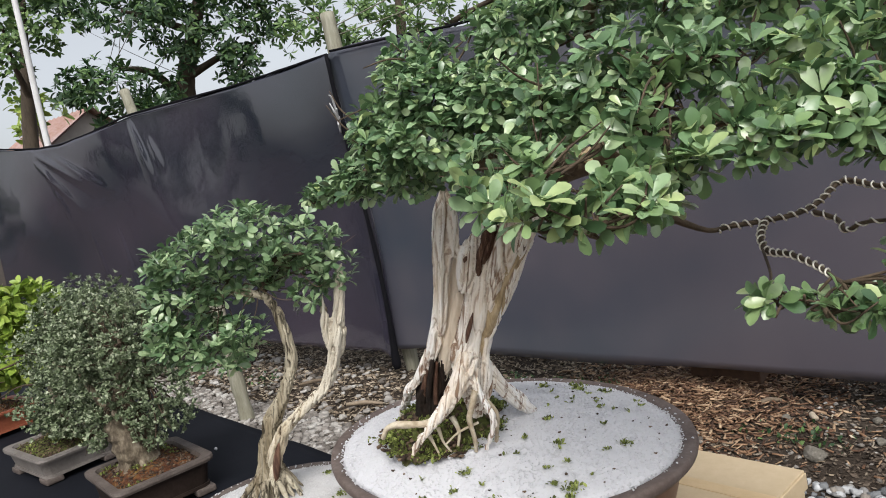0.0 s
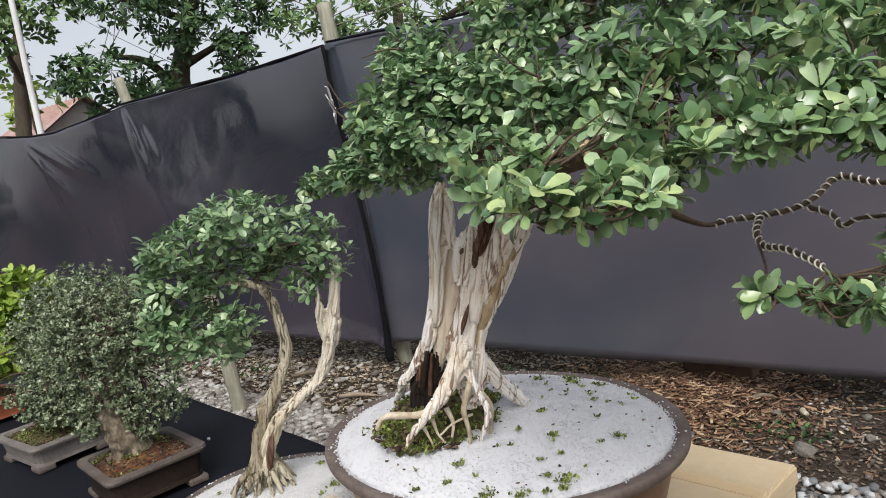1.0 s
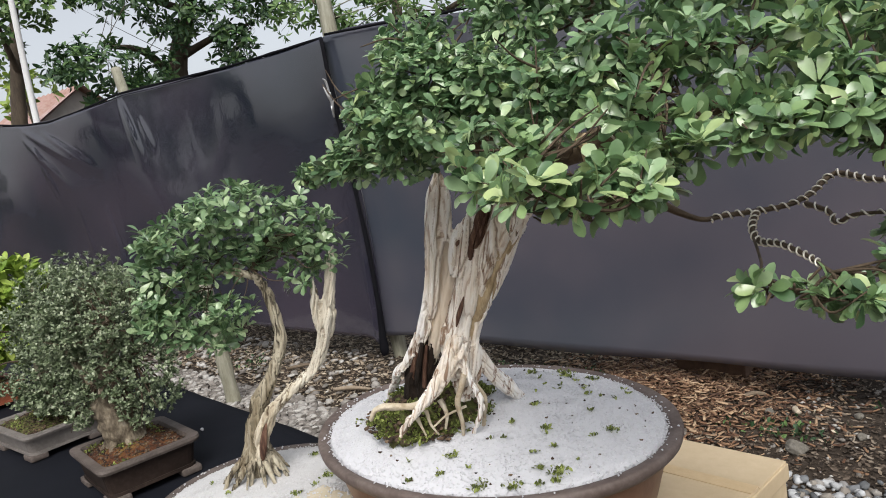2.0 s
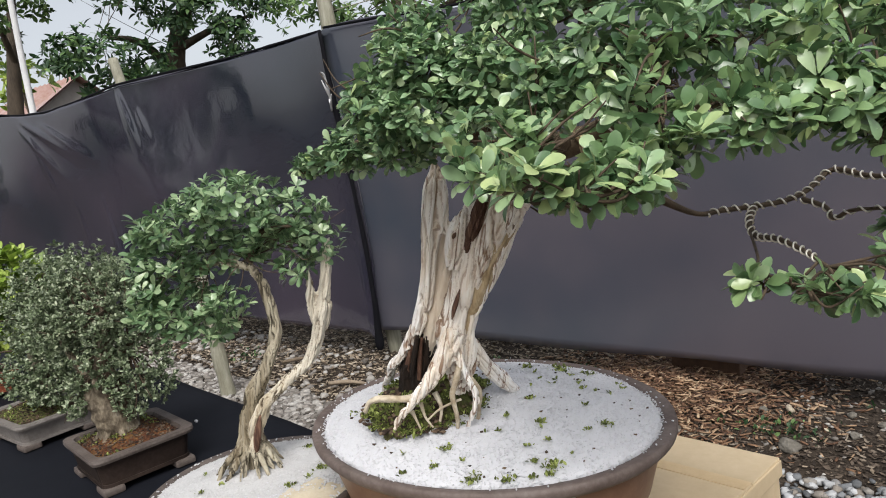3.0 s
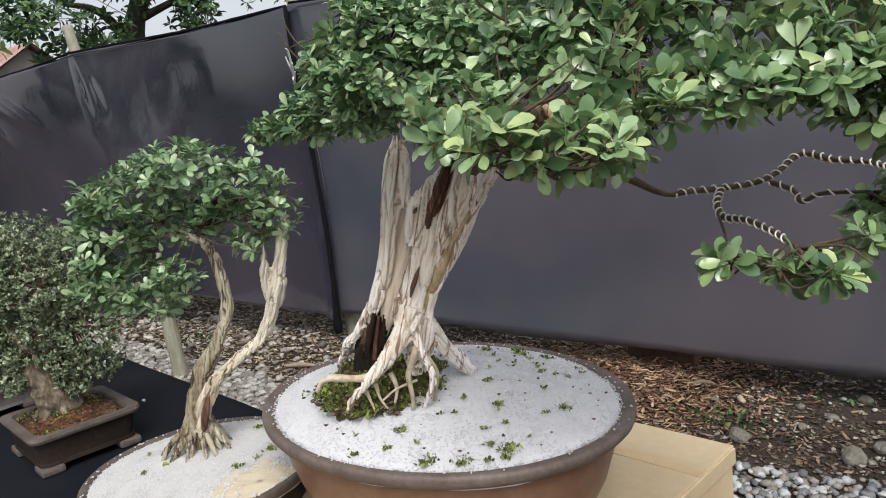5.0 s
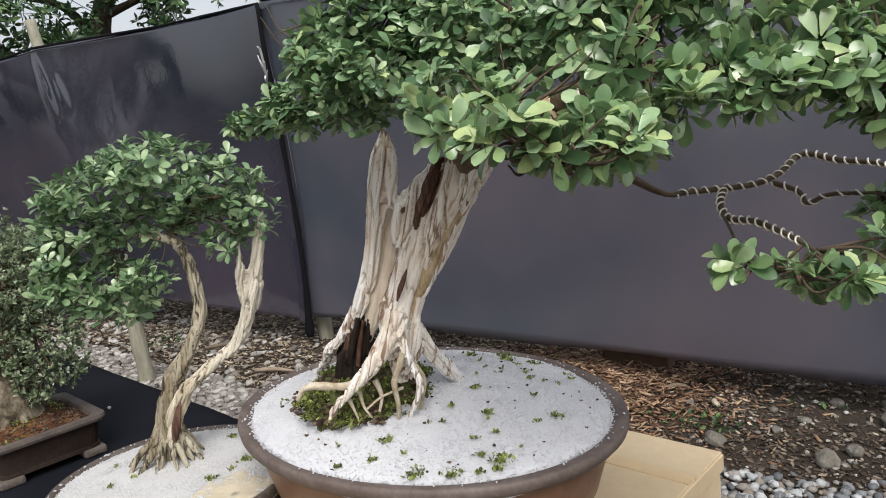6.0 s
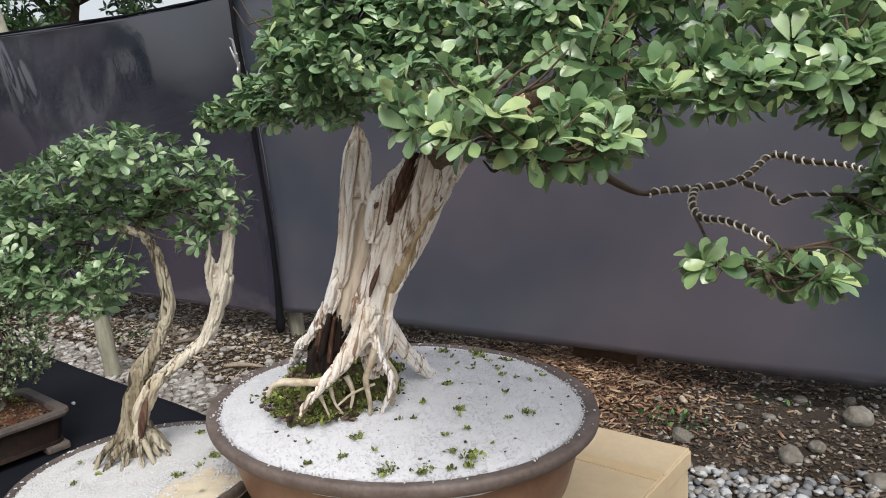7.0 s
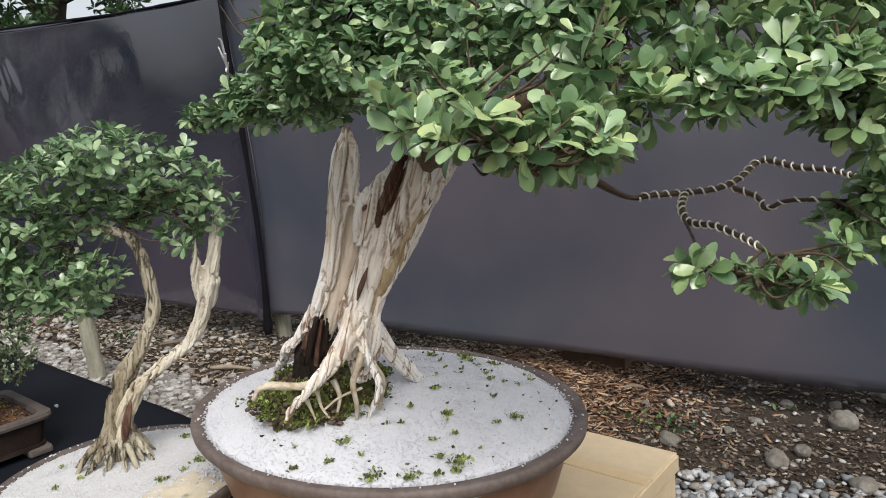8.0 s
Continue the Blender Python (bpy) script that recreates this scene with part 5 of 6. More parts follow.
for k in range(24):
    a = 6.283 * k / 24 + rng.normal(0, 0.15)
    reach = rng.uniform(0.036, 0.062) * (1.25 if math.sin(a) < -0.2 else 1.0)
    c, s = math.cos(a), math.sin(a)
    rows = [(-0.031 + 0.010 * c, 0.010 * s, 0.110 + rng.uniform(-0.02, 0.03), 0.003), (-0.032 + 0.024 * c, 0.024 * s, 0.072, 0.0058), (-0.034 + reach * 0.75 * c, reach * 0.75 * s, 0.044 + rng.uniform(-0.006, 0.008), 0.0050), (-0.034 + reach * c, reach * s, 0.027, 0.0035), (-0.034 + reach * 1.15 * c, reach * 1.15 * s, 0.012, 0.002)]
    if k % 3:
        small_roots.append(tube(rows, 12, 20, 0.2, 1.5, 20.0, k * 1.7, rough=0.15))
    else:
        part("root", mesh_of("root", *tube(rows, 10, 20, 0.2, 1.5, 20.0, k * 1.7, rough=0.15), M_BARK_S), small)
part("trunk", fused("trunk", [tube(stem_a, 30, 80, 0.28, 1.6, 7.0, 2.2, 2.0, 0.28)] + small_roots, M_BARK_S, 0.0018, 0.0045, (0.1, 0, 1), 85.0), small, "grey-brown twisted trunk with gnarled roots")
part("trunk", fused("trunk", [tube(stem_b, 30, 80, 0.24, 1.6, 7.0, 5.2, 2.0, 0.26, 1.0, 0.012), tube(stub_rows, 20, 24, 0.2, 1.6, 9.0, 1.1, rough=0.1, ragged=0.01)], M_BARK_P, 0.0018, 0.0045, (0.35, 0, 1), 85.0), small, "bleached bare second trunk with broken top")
S_PADS = [(-0.08, 0, 0.50, 0.09, 0.08, 0.045), (0.02, 0, 0.535, 0.10, 0.09, 0.045), (0.11, 0, 0.49, 0.08, 0.08, 0.042), (0.165, 0, 0.44, 0.042, 0.05, 0.032), (0.12, -0.01, 0.40, 0.035, 0.04, 0.026),
          (-0.13, 0, 0.43, 0.06, 0.07, 0.05), (-0.12, -0.01, 0.35, 0.07, 0.07, 0.045), (-0.02, -0.02, 0.345, 0.055, 0.05, 0.03), (-0.08, 0, 0.305, 0.05, 0.05, 0.026), (-0.02, 0.02, 0.44, 0.09, 0.06, 0.03), (0.05, 0.02, 0.46, 0.07, 0.06, 0.03), (-0.17, 0, 0.375, 0.03, 0.05, 0.045)]


def crown(parent, pads, seed, per, length, leaves, material, rows=BLADE, singles=0, spread=(0.5, 1.3), label=""):
    rng = np.random.default_rng(seed)
    pts, axes = pad_points(rng, [(*p, 0, p[3] * p[5] / 0.003) for p in pads], per, 0.45, 0.72, 0.3)
    out = rosettes(rng, pts, axes, leaves, length, spread)
    near = sorted(range(len(out)), key=lambda i: out[i][0][1] + 0.08 * rng.uniform())[:singles]
    chosen = set(near)
    if singles:
        v, f = blade_arrays(rows, 0.2)
        me = mesh_of("leaf", v.tolist(), f.tolist(), material)
        for i in near:
            c, r, s = out[i]
            leaf = part("leaf", me, parent)
            leaf.matrix_basis = Matrix.LocRotScale(Vector(c), Matrix(r.tolist()).to_quaternion(), (s, s, s))
    part("foliage", leaf_cloud("foliage", [q for i, q in enumerate(out) if i not in chosen], rows, material), parent, label, "stuff")


def inner_twigs(parent, pads, root, seed, count, thick, material=M_TWIG):
    rng = np.random.default_rng(seed)
    out = []
    for x, y, z, a, b, c in pads:
        for _ in range(count):
            e = np.array((x, y, z)) + rng.normal(0, 0.55, 3) * (a, b, c)
            s = min((np.array(root[rng.integers(len(root))]) for _ in range(4)), key=lambda q: float(np.linalg.norm(q - e)))
            m = s + (e - s) * 0.55 + rng.normal(0, 0.012, 3)
            out.append(tube([(*s, thick), (*m, thick * 0.7), (*e, thick * 0.25)], 6, 10))
    part("twig_growth", mesh_of("twig_growth", *joined(out), material), parent, "", "stuff")


crown(small, S_PADS, 51, 66, 0.0205, (5, 7), M_LEAF_SMALL, BLADE, 280, (0.8, 1.5), "domed dark green foliage")
inner_twigs(small, S_PADS, [(0.022, 0, 0.425), (-0.03, 0, 0.45), (-0.09, 0, 0.455), (0.06, 0, 0.46), (-0.06, 0, 0.40), (0.0, 0.0, 0.44), (0.1, 0, 0.45)], 52, 3, 0.0013)
part("branch", mesh_of("branch", *tube([(0.03, 0, 0.42, 0.008), (0.06, 0, 0.47, 0.006), (0.12, 0, 0.475, 0.003)], 10, 16), M_TWIG), small)


# ---- tray bonsai with tiny leaves ----
def soil(at, sx, sy, turn, material, label, seed):
    n = 26
    verts = []
    for j in range(n + 1):
        for i in range(n + 1):
            u, v = 2 * i / n - 1, 2 * j / n - 1
            h = 0.022 * (1 - u * u) * (1 - v * v) + 0.006 * noise.noise(Vector((u * 5, v * 5, seed))) + 0.004 * noise.noise(Vector((u * 14, v * 14, seed)))
            verts.append((u * sx / 2, v * sy / 2, h - (0.012 if max(abs(u), abs(v)) == 1 else 0)))
    faces = [(j * (n + 1) + i, j * (n + 1) + i + 1, (j + 1) * (n + 1) + i + 1, (j + 1) * (n + 1) + i) for j in range(n) for i in range(n)]
    ob = new("potting_soil", mesh_of("potting_soil", verts, faces, material))
    ob.matrix_basis = pose(*at, 0, 0, turn)
    rng = np.random.default_rng(700 + seed)
    bits, green = [], []
    for _ in range(900):
        u, v = rng.uniform(-0.95, 0.95, 2)
        h = 0.022 * (1 - u * u) * (1 - v * v) + 0.006 * noise.noise(Vector((u * 5, v * 5, seed))) + 0.004 * noise.noise(Vector((u * 14, v * 14, seed)))
        x, y = u * sx / 2, v * sy / 2
        bits.append((x, y, h + 0.001, rng.uniform(0.0012, 0.004), rng.uniform(0, 6.28), rng.uniform(-0.6, 0.6)))
        if noise.noise(Vector((u * 2.2, v * 2.2, seed + 4))) > 0.2:
            green += tuft_leaves(rng, x, y, h + 0.001, 0.006, 3)
    part("soil_crumbs", scattered("soil_crumbs", pebble_mesh("crumb", 6, M_SOILBIT), bits, M_SOILBIT), ob, "", "stuff")
    part("moss_fronds", leaf_cloud("moss_fronds", green, OVAL, M_MOSSLEAF), ob, "", "stuff")
    return tagged(ob, label, "soil", "", "stuff")


soil((-1.882, 0.499, 0.750), 0.236, 0.206, 0, M_REDSOIL, "red-brown mossy soil in the tray pot", 1)
soil((-2.504, 0.424, 0.737), 0.29, 0.20, 8, M_MOSS, "dark mossy soil in the grey tray pot", 2)
soil((-3.308, 0.368, 0.752), 0.25, 0.19, 10, M_REDSOIL, "brown soil in the red pot", 3)

bush = thing("bonsai_tree", pose(-1.882, 0.499, 0.757, 0, 0, LEAN), "bushy bonsai with stout gnarled trunk and tiny grey-green leaves", "bonsai tree")
rows = [(-0.02, 0, 0.0, 0.046), (-0.022, 0, 0.04, 0.044), (-0.026, 0, 0.09, 0.047), (-0.032, 0, 0.14, 0.045), (-0.03, 0, 0.18, 0.030), (-0.005, 0, 0.24, 0.016), (0.01, 0, 0.32, 0.010), (0.0, 0, 0.40, 0.004)]
part("trunk", mesh_of("trunk", *tube(rows, 30, 70, 0.35, 1.8, 9.0, 3.0, 2.0, 0.3), M_BARK_B), bush, "stout gnarled grey-brown trunk")
part("branch", mesh_of("branch", *tube([(-0.035, 0, 0.15, 0.018), (-0.075, -0.01, 0.19, 0.011), (-0.12, 0, 0.27, 0.005)], 14, 24, 0.2, 1.5, 9.0, 1.0), M_BARK_S), bush)
part("branch", mesh_of("branch", *tube([(-0.01, 0, 0.2, 0.015), (0.04, -0.01, 0.22, 0.010), (0.09, 0, 0.26, 0.005)], 14, 24, 0.2, 1.5, 9.0, 2.0), M_TWIG), bush)
for k in range(7):
    a = 0.9 * k
    part("root", mesh_of("root", *tube([(-0.02 + 0.025 * math.cos(a), 0.025 * math.sin(a), 0.04, 0.012), (-0.02 + 0.045 * math.cos(a), 0.045 * math.sin(a), 0.012, 0.009), (-0.02 + 0.065 * math.cos(a), 0.065 * math.sin(a), -0.004, 0.004)], 10, 14, 0.2, 1.5, 20.0, k), M_BARK_B), bush)
B_PADS = [(-0.02, 0, 0.345, 0.15, 0.13, 0.10), (-0.11, 0, 0.31, 0.09, 0.1, 0.09), (0.08, 0, 0.31, 0.08, 0.1, 0.08), (0.09, -0.01, 0.20, 0.08, 0.08, 0.055), (0.01, -0.045, 0.215, 0.07, 0.05, 0.032), (0.105, 0, 0.12, 0.055, 0.06, 0.04), (-0.10, -0.03, 0.10, 0.035, 0.04, 0.035), (0.035, -0.05, 0.14, 0.035, 0.035, 0.035), (-0.045, -0.055, 0.165, 0.05, 0.03, 0.02), (-0.085, -0.03, 0.14, 0.03, 0.03, 0.035), (0.05, -0.03, 0.07, 0.03, 0.03, 0.02), (-0.06, 0.0, 0.43, 0.05, 0.05, 0.04), (0.05, 0.0, 0.42, 0.05, 0.05, 0.035), (0.03, -0.035, 0.10, 0.03, 0.03, 0.025)]
crown(bush, B_PADS, 61, 200, 0.0105, (4, 6), M_LEAF_GREY, OVAL, 0, (0.4, 1.3), "dense tiny grey-green leaves")
inner_twigs(bush, B_PADS, [(-0.03, 0, 0.18), (-0.005, 0, 0.24), (0.01, 0, 0.32), (0.05, 0, 0.23)], 62, 10, 0.0028)

bush2 = thing("bonsai_tree", pose(-2.504, 0.424, 0.745, 0, 0, LEAN), "round bushy bonsai with tiny grey-green leaves in a grey tray", "bonsai tree")
part("trunk", mesh_of("trunk", *tube([(0.02, 0, 0.0, 0.035), (0.02, 0, 0.08, 0.028), (0.03, 0, 0.18, 0.022), (0.05, 0, 0.30, 0.012), (0.06, 0, 0.42, 0.005)], 24, 50, 0.3, 1.7, 9.0, 4.0, rough=0.12), M_BARK_S), bush2)
B2_PADS = [(0.19, 0, 0.38, 0.16, 0.17, 0.12), (0.09, 0, 0.28, 0.13, 0.15, 0.12), (0.05, -0.02, 0.13, 0.12, 0.12, 0.09), (0.20, 0, 0.20, 0.12, 0.13, 0.12), (0.09, -0.05, 0.08, 0.12, 0.09, 0.06)]
crown(bush2, B2_PADS, 71, 190, 0.0120, (4, 6), M_LEAF_GREY, OVAL, 0, (0.4, 1.3), "dense tiny grey-green leaves")
inner_twigs(bush2, B2_PADS, [(0.02, 0, 0.1), (0.03, 0, 0.18), (0.05, 0, 0.30)], 72, 10, 0.004)

bush3 = thing("potted_shrub", pose(-3.308, 0.368, 0.76, 0, 0, LEAN), "lime green leafy shrub in a red clay pot", "shrub")
part("trunk", mesh_of("trunk", *tube([(0, 0, 0.0, 0.025), (0.01, 0, 0.1, 0.02), (0.0, 0, 0.25, 0.01)], 16, 24, 0.2, 1.5, 9.0, 4.0), M_BARK_S), bush3)
B3_PADS = [(0.18, 0, 0.34, 0.16, 0.15, 0.14), (0.02, 0, 0.36, 0.14, 0.14, 0.14), (0.10, -0.04, 0.20, 0.18, 0.13, 0.11), (-0.06, 0, 0.54, 0.07, 0.07, 0.05)]
crown(bush3, B3_PADS, 81, 24, 0.050, (4, 6), M_LEAF_LIME, OVAL, 0, (0.6, 1.4), "broad lime green leaves")
inner_twigs(bush3, B3_PADS, [(0.01, 0, 0.1), (0.0, 0, 0.25)], 82, 5, 0.004)

# ---- stones, pebbles, chips and weeds on the ground ----
def stone(x, y, size, seed, label):
    bm = bmesh.new()
    bmesh.ops.create_icosphere(bm, subdivisions=4, radius=1)
    for v in bm.verts:
        p = v.co.copy()
        s = 1 + 0.30 * noise.noise(p * 0.9 + Vector((seed * 3.7, 0, 0))) + 0.10 * noise.noise(p * 2.6 + Vector((seed, 5, 0))) + 0.03 * noise.noise(p * 8)
        v.co = Vector((p.x * 1.15, p.y * 0.9, p.z * 0.72)) * s * size * 0.66
    ob = new("stone", from_bm("stone", bm, M_STONE))
    ob.matrix_basis = pose(x, y, size * 0.34 + ground_height(x, y), 0, 0, seed * 57)
    return tagged(ob, label, "stone", "loose stones")


for i, (x, y, s) in enumerate([(-0.555, 3.135, 0.085), (-0.695, 2.67, 0.070), (-1.09, 2.63, 0.056), (-0.47, 3.50, 0.055), (-0.635, 2.80, 0.05), (-0.40, 2.62, 0.06), (-0.80, 3.25, 0.038), (-1.0, 3.05, 0.03), (-1.33, 2.95, 0.03), (-0.35, 3.4, 0.04), (-0.93, 2.86, 0.03), (-0.20, 3.2, 0.05), (-0.86, 3.0, 0.034), (-0.62, 3.33, 0.04)]):
    stone(x, y, s, i + 1, "rough grey fieldstone half sunk in brown earth" if s > 0.05 else "small grey stone on brown earth")

rng = np.random.default_rng(91)
kinds = [pebble_mesh("pebble", k, M_PEBBLE, 0.42 + 0.1 * k) for k in range(4)]
pale = [pebble_mesh("pale_pebble", 4 + k, M_PEBBLE_W, 0.42 + 0.1 * k) for k in range(3)]


def pebble_edge(x):
    return 2.42 + 0.42 * (x + 1.0) if x > -1.6 else 2.12 + 0.06 * (x + 3)


def strip_chance(x, y):
    """How likely a pebble is: a ragged band along the fence."""
    lo = 0.95 + 0.25 * noise.noise(Vector((x * 0.8, 7, 0))) + (0.5 if x > -1.5 else 0.0)
    side = min(1.0, max(0.0, (1.3 - x) / 0.7)) * min(1.0, max(0.0, (x + 8.0) / 1.0))
    return side * min(1.0, max(0.0, (y - lo) / 0.3)) * min(1.0, max(0.0, (pebble_edge(x) + 0.09 * noise.noise(Vector((x * 3, y * 3, 1))) - y) / 0.12))


near = []
while len(near) < 4200:
    x, y = rng.uniform(-1.5, 1.3), rng.uniform(1.2, 3.3)
    if rng.uniform() < strip_chance(x, y):
        near.append((x, y, ground_height(x, y) + 0.006 + rng.uniform(0, 0.012), rng.uniform(0.007, 0.022), rng.uniform(0, 6.28), rng.uniform(-0.5, 0.5)))
view = [r for r in near if -1.2 < r[0] < -0.3 and r[1] > 1.85]
first = view[:300]
chosen = set(first)
for i, (x, y, z, s, turn, lean) in enumerate(first):
    ob = part("pebble", kinds[i % 4], ground)
    ob.matrix_basis = Matrix.LocRotScale(Vector((x, y, z)), Euler((lean, lean * 0.6, turn)), (s, s, s))
others = [r for r in near if r not in chosen]
for k in range(4):
    part("pebbles", scattered("pebbles", kinds[k], others[k::4], M_PEBBLE), ground, "grey river pebbles", "stuff")
far = []
while len(far) < 10500:
    x, y = rng.uniform(-8.0, -1.5), rng.uniform(0.7, 2.8)
    if rng.uniform() < strip_chance(x, y) or (y > 1.5 and rng.uniform() < 0.06):
        far.append((x, y, ground_height(x, y) + 0.004 + rng.uniform(0, 0.014), rng.uniform(0.012, 0.030), rng.uniform(0, 6.28), rng.uniform(-0.4, 0.4)))
for k in range(3):
    part("pebbles", scattered("pebbles", pale[k], far[k::3], M_PEBBLE_W), ground, "dusty pale pebbles", "stuff")
chip = box_mesh("chip", (-1, -0.22, -0.08), (1, 0.22, 0.08), M_CHIP, 0)
flake = mesh_of("flake", [(-1, -0.1, 0), (-0.3, -0.42, 0.12), (0.6, -0.3, 0.05), (1, 0.1, 0.2), (0.2, 0.4, 0.02), (-0.6, 0.3, 0.15), (0, 0, -0.05)], [(6, 0, 1), (6, 1, 2), (6, 2, 3), (6, 3, 4), (6, 4, 5), (6, 5, 0)], M_LITTER)
rows = []
while len(rows) < 7000:
    x, y = rng.uniform(-2.8, -0.75), rng.uniform(2.45, 3.65)
    d = ((x + 1.90) / 0.55) ** 2 + ((y - 3.0) / 0.5) ** 2
    if rng.uniform() < math.exp(-1.1 * d):
        heap = 0.06 * math.exp(-1.5 * d)
        rows.append((x, y, ground_height(x, y) + rng.uniform(0.0, 0.015) + heap * rng.uniform(0.3, 1), rng.uniform(0.006, 0.027), rng.uniform(0, 6.28), rng.normal(0, 0.35)))
chips = new("wood_chips", scattered("wood_chips", chip, rows, M_CHIP))
tagged(chips, "heap of reddish brown wood chips by the fence", "wood chips", "", "stuff")
rows = []
while len(rows) < 19000:
    x, y = rng.uniform(-7.0, 0.3), rng.uniform(2.0, 3.7)
    if x < -2.2 or rng.uniform() < (0.35 if x < -1.35 else 0.13):
        if y > pebble_edge(x) - 0.1:
            rows.append((x, y, ground_height(x, y) + rng.uniform(0.002, 0.014), rng.uniform(0.005, 0.024) * (1.0 if x < -1.5 else 0.7), rng.uniform(0, 6.28), rng.normal(0, 0.35)))
litter = new("leaf_litter", scattered("leaf_litter", flake, rows, M_LITTER))
tagged(litter, "dry brown leaf litter and splinters on the earth", "leaf litter", "", "stuff")
rows = []
while len(rows) < 9000:
    x, y = rng.uniform(-1.8, 0.4), rng.uniform(2.35, 3.8)
    if y > pebble_edge(x) - 0.15 and noise.noise(Vector((x * 4, y * 4, 6))) > rng.uniform(-0.9, 0.3):
        rows.append((x, y, ground_height(x, y) + rng.uniform(0.001, 0.009), rng.uniform(0.004, 0.017), rng.uniform(0, 6.28), rng.normal(0, 0.4)))
crumbly = new("earth_crumbs", scattered("earth_crumbs", flake, rows, M_DUFF))
tagged(crumbly, "dark crumbs and bark bits on bare earth", "soil", "", "stuff")
rows = [(rng.uniform(-1.3, 0.4), rng.uniform(2.45, 3.6), 0.006, rng.uniform(0.004, 0.014), rng.uniform(0, 6.28), rng.uniform(-0.3, 0.3)) for _ in range(380)]
part("pebbles", scattered("pebbles", kinds[1], rows, M_PEBBLE_W), ground, "scattered small stones", "stuff")
for i, (x, y, length, turn) in enumerate([(-1.44, 3.06, 0.10, 50), (-1.22, 2.98, 0.07, 120), (-3.6, 2.25, 0.24, 35), (-3.2, 2.32, 0.20, 20), (-4.4, 2.4, 0.26, 60), (-2.9, 2.5, 0.16, 140)]):
    st = new("wood_stick", mesh_of("wood_stick", *tube([(-length / 2, 0, 0.0, 0.011), (0, 0.01, 0.006, 0.013), (length / 2, 0, 0.0, 0.008)], 8, 12, 0.2, 1.4, 9.0, i), M_LITTER))
    st.matrix_basis = pose(x, y, 0.025 + ground_height(x, y), 0, 4, turn)
    tagged(st, "dry pale stick lying on the ground", "stick", "loose sticks")


def weed(x, y, spread, n, seed):
    rng = np.random.default_rng(seed)
    out = []
    for _ in range(n):
        d = np.array((rng.normal(0, 0.6), rng.normal(0, 0.6), rng.uniform(0.4, 1)))
        out.append((np.array((rng.normal(0, spread), rng.normal(0, spread * 0.5), 0.0)) + d * rng.uniform(0, 0.04), leaf_frame(d, np.array((0.1, 0.1, 1.0)) + rng.normal(0, 0.5, 3)), rng.uniform(0.012, 0.03)))
    ob = new("weed_tuft", leaf_cloud("weed_tuft", out, OVAL, M_LEAF_TREE))
    ob.matrix_basis = pose(x, y, ground_height(x, y))
    return tagged(ob, "low green weeds at the fence foot", "weeds", "weed tufts", "stuff")


for i, (x, y, s, n) in enumerate([(-2.46, 2.98, 0.13, 260), (-2.95, 2.98, 0.07, 50), (-1.2, 2.80, 0.12, 110), (-5.0, 2.3, 0.15, 60), (-3.3, 2.75, 0.06, 30), (-0.85, 3.2, 0.08, 30)]):
    weed(x, y, s, n, 500 + i)

# ---- trees, house and pole beyond the fence ----
def far_tree(name, trunk_rows, limbs, pads, seed, per, length, material, rows, label, spread=(0.7, 1.7)):
    t = thing(name, pose(trunk_rows[0][0] - 0.06, trunk_rows[0][1] + 0.0165 * trunk_rows[0][0], 0), label, "tree", "trees beyond the fence")
    ox, oy = trunk_rows[0][0], trunk_rows[0][1]
    rel = lambda rs: [(x - ox, y - oy, *r) for x, y, *r in rs]
    part("trunk", mesh_of("trunk", *tube(rel(trunk_rows), 16, 40, 0.15, 1.5, 2.0, seed, rough=0.05), M_BARK_D), t)
    for l in limbs:
        part("limb", mesh_of("limb", *tube(rel(l), 10, 24, 0.1, 1.5, 3.0, seed + l[0][2]), M_BARK_D), t)
    rng = np.random.default_rng(seed)
    local = [(x - ox, y - oy, z, a, b, c) for x, y, z, a, b, c in pads]
    pts, axes = pad_points(rng, [(*p, 65, p[3] * p[5] / 0.2) for p in local], per)
    part("crown", leaf_cloud("crown", rosettes(rng, pts, axes, (5, 8), length, spread), rows, material), t, "", "stuff")
    inner_twigs(t, local, [(r[0] - ox, r[1] - oy, r[2]) for l in limbs for r in l], seed + 1, 2, 0.005, M_BARK_D)
    return t


T1_PADS = [(-8.92, 3.62, 3.96, 0.65, 0.45, 0.28), (-9.24, 4.29, 3.79, 0.47, 0.33, 0.47), (-8.95, 4.95, 3.63, 0.42, 0.3, 0.42), (-8.8, 3.04, 3.08, 0.54, 0.38, 0.31), (-9.1, 3.75, 3.0, 0.4, 0.28, 0.28), (-9.0, 5.01, 3.25, 0.3, 0.21, 0.3),
           (-8.94, 2.80, 3.12, 0.26, 0.2, 0.22), (-9.46, 4.74, 4.35, 0.98, 0.68, 0.3), (-9.07, 5.56, 4.06, 0.4, 0.25, 0.4), (-9.53, 3.19, 4.4, 0.6, 0.36, 0.25), (-8.79, 3.23, 2.7, 0.46, 0.32, 0.2), (-9.3, 4.4, 4.9, 1.2, 0.9, 0.4), (-9.2, 5.0, 2.8, 0.4, 0.3, 0.25)]
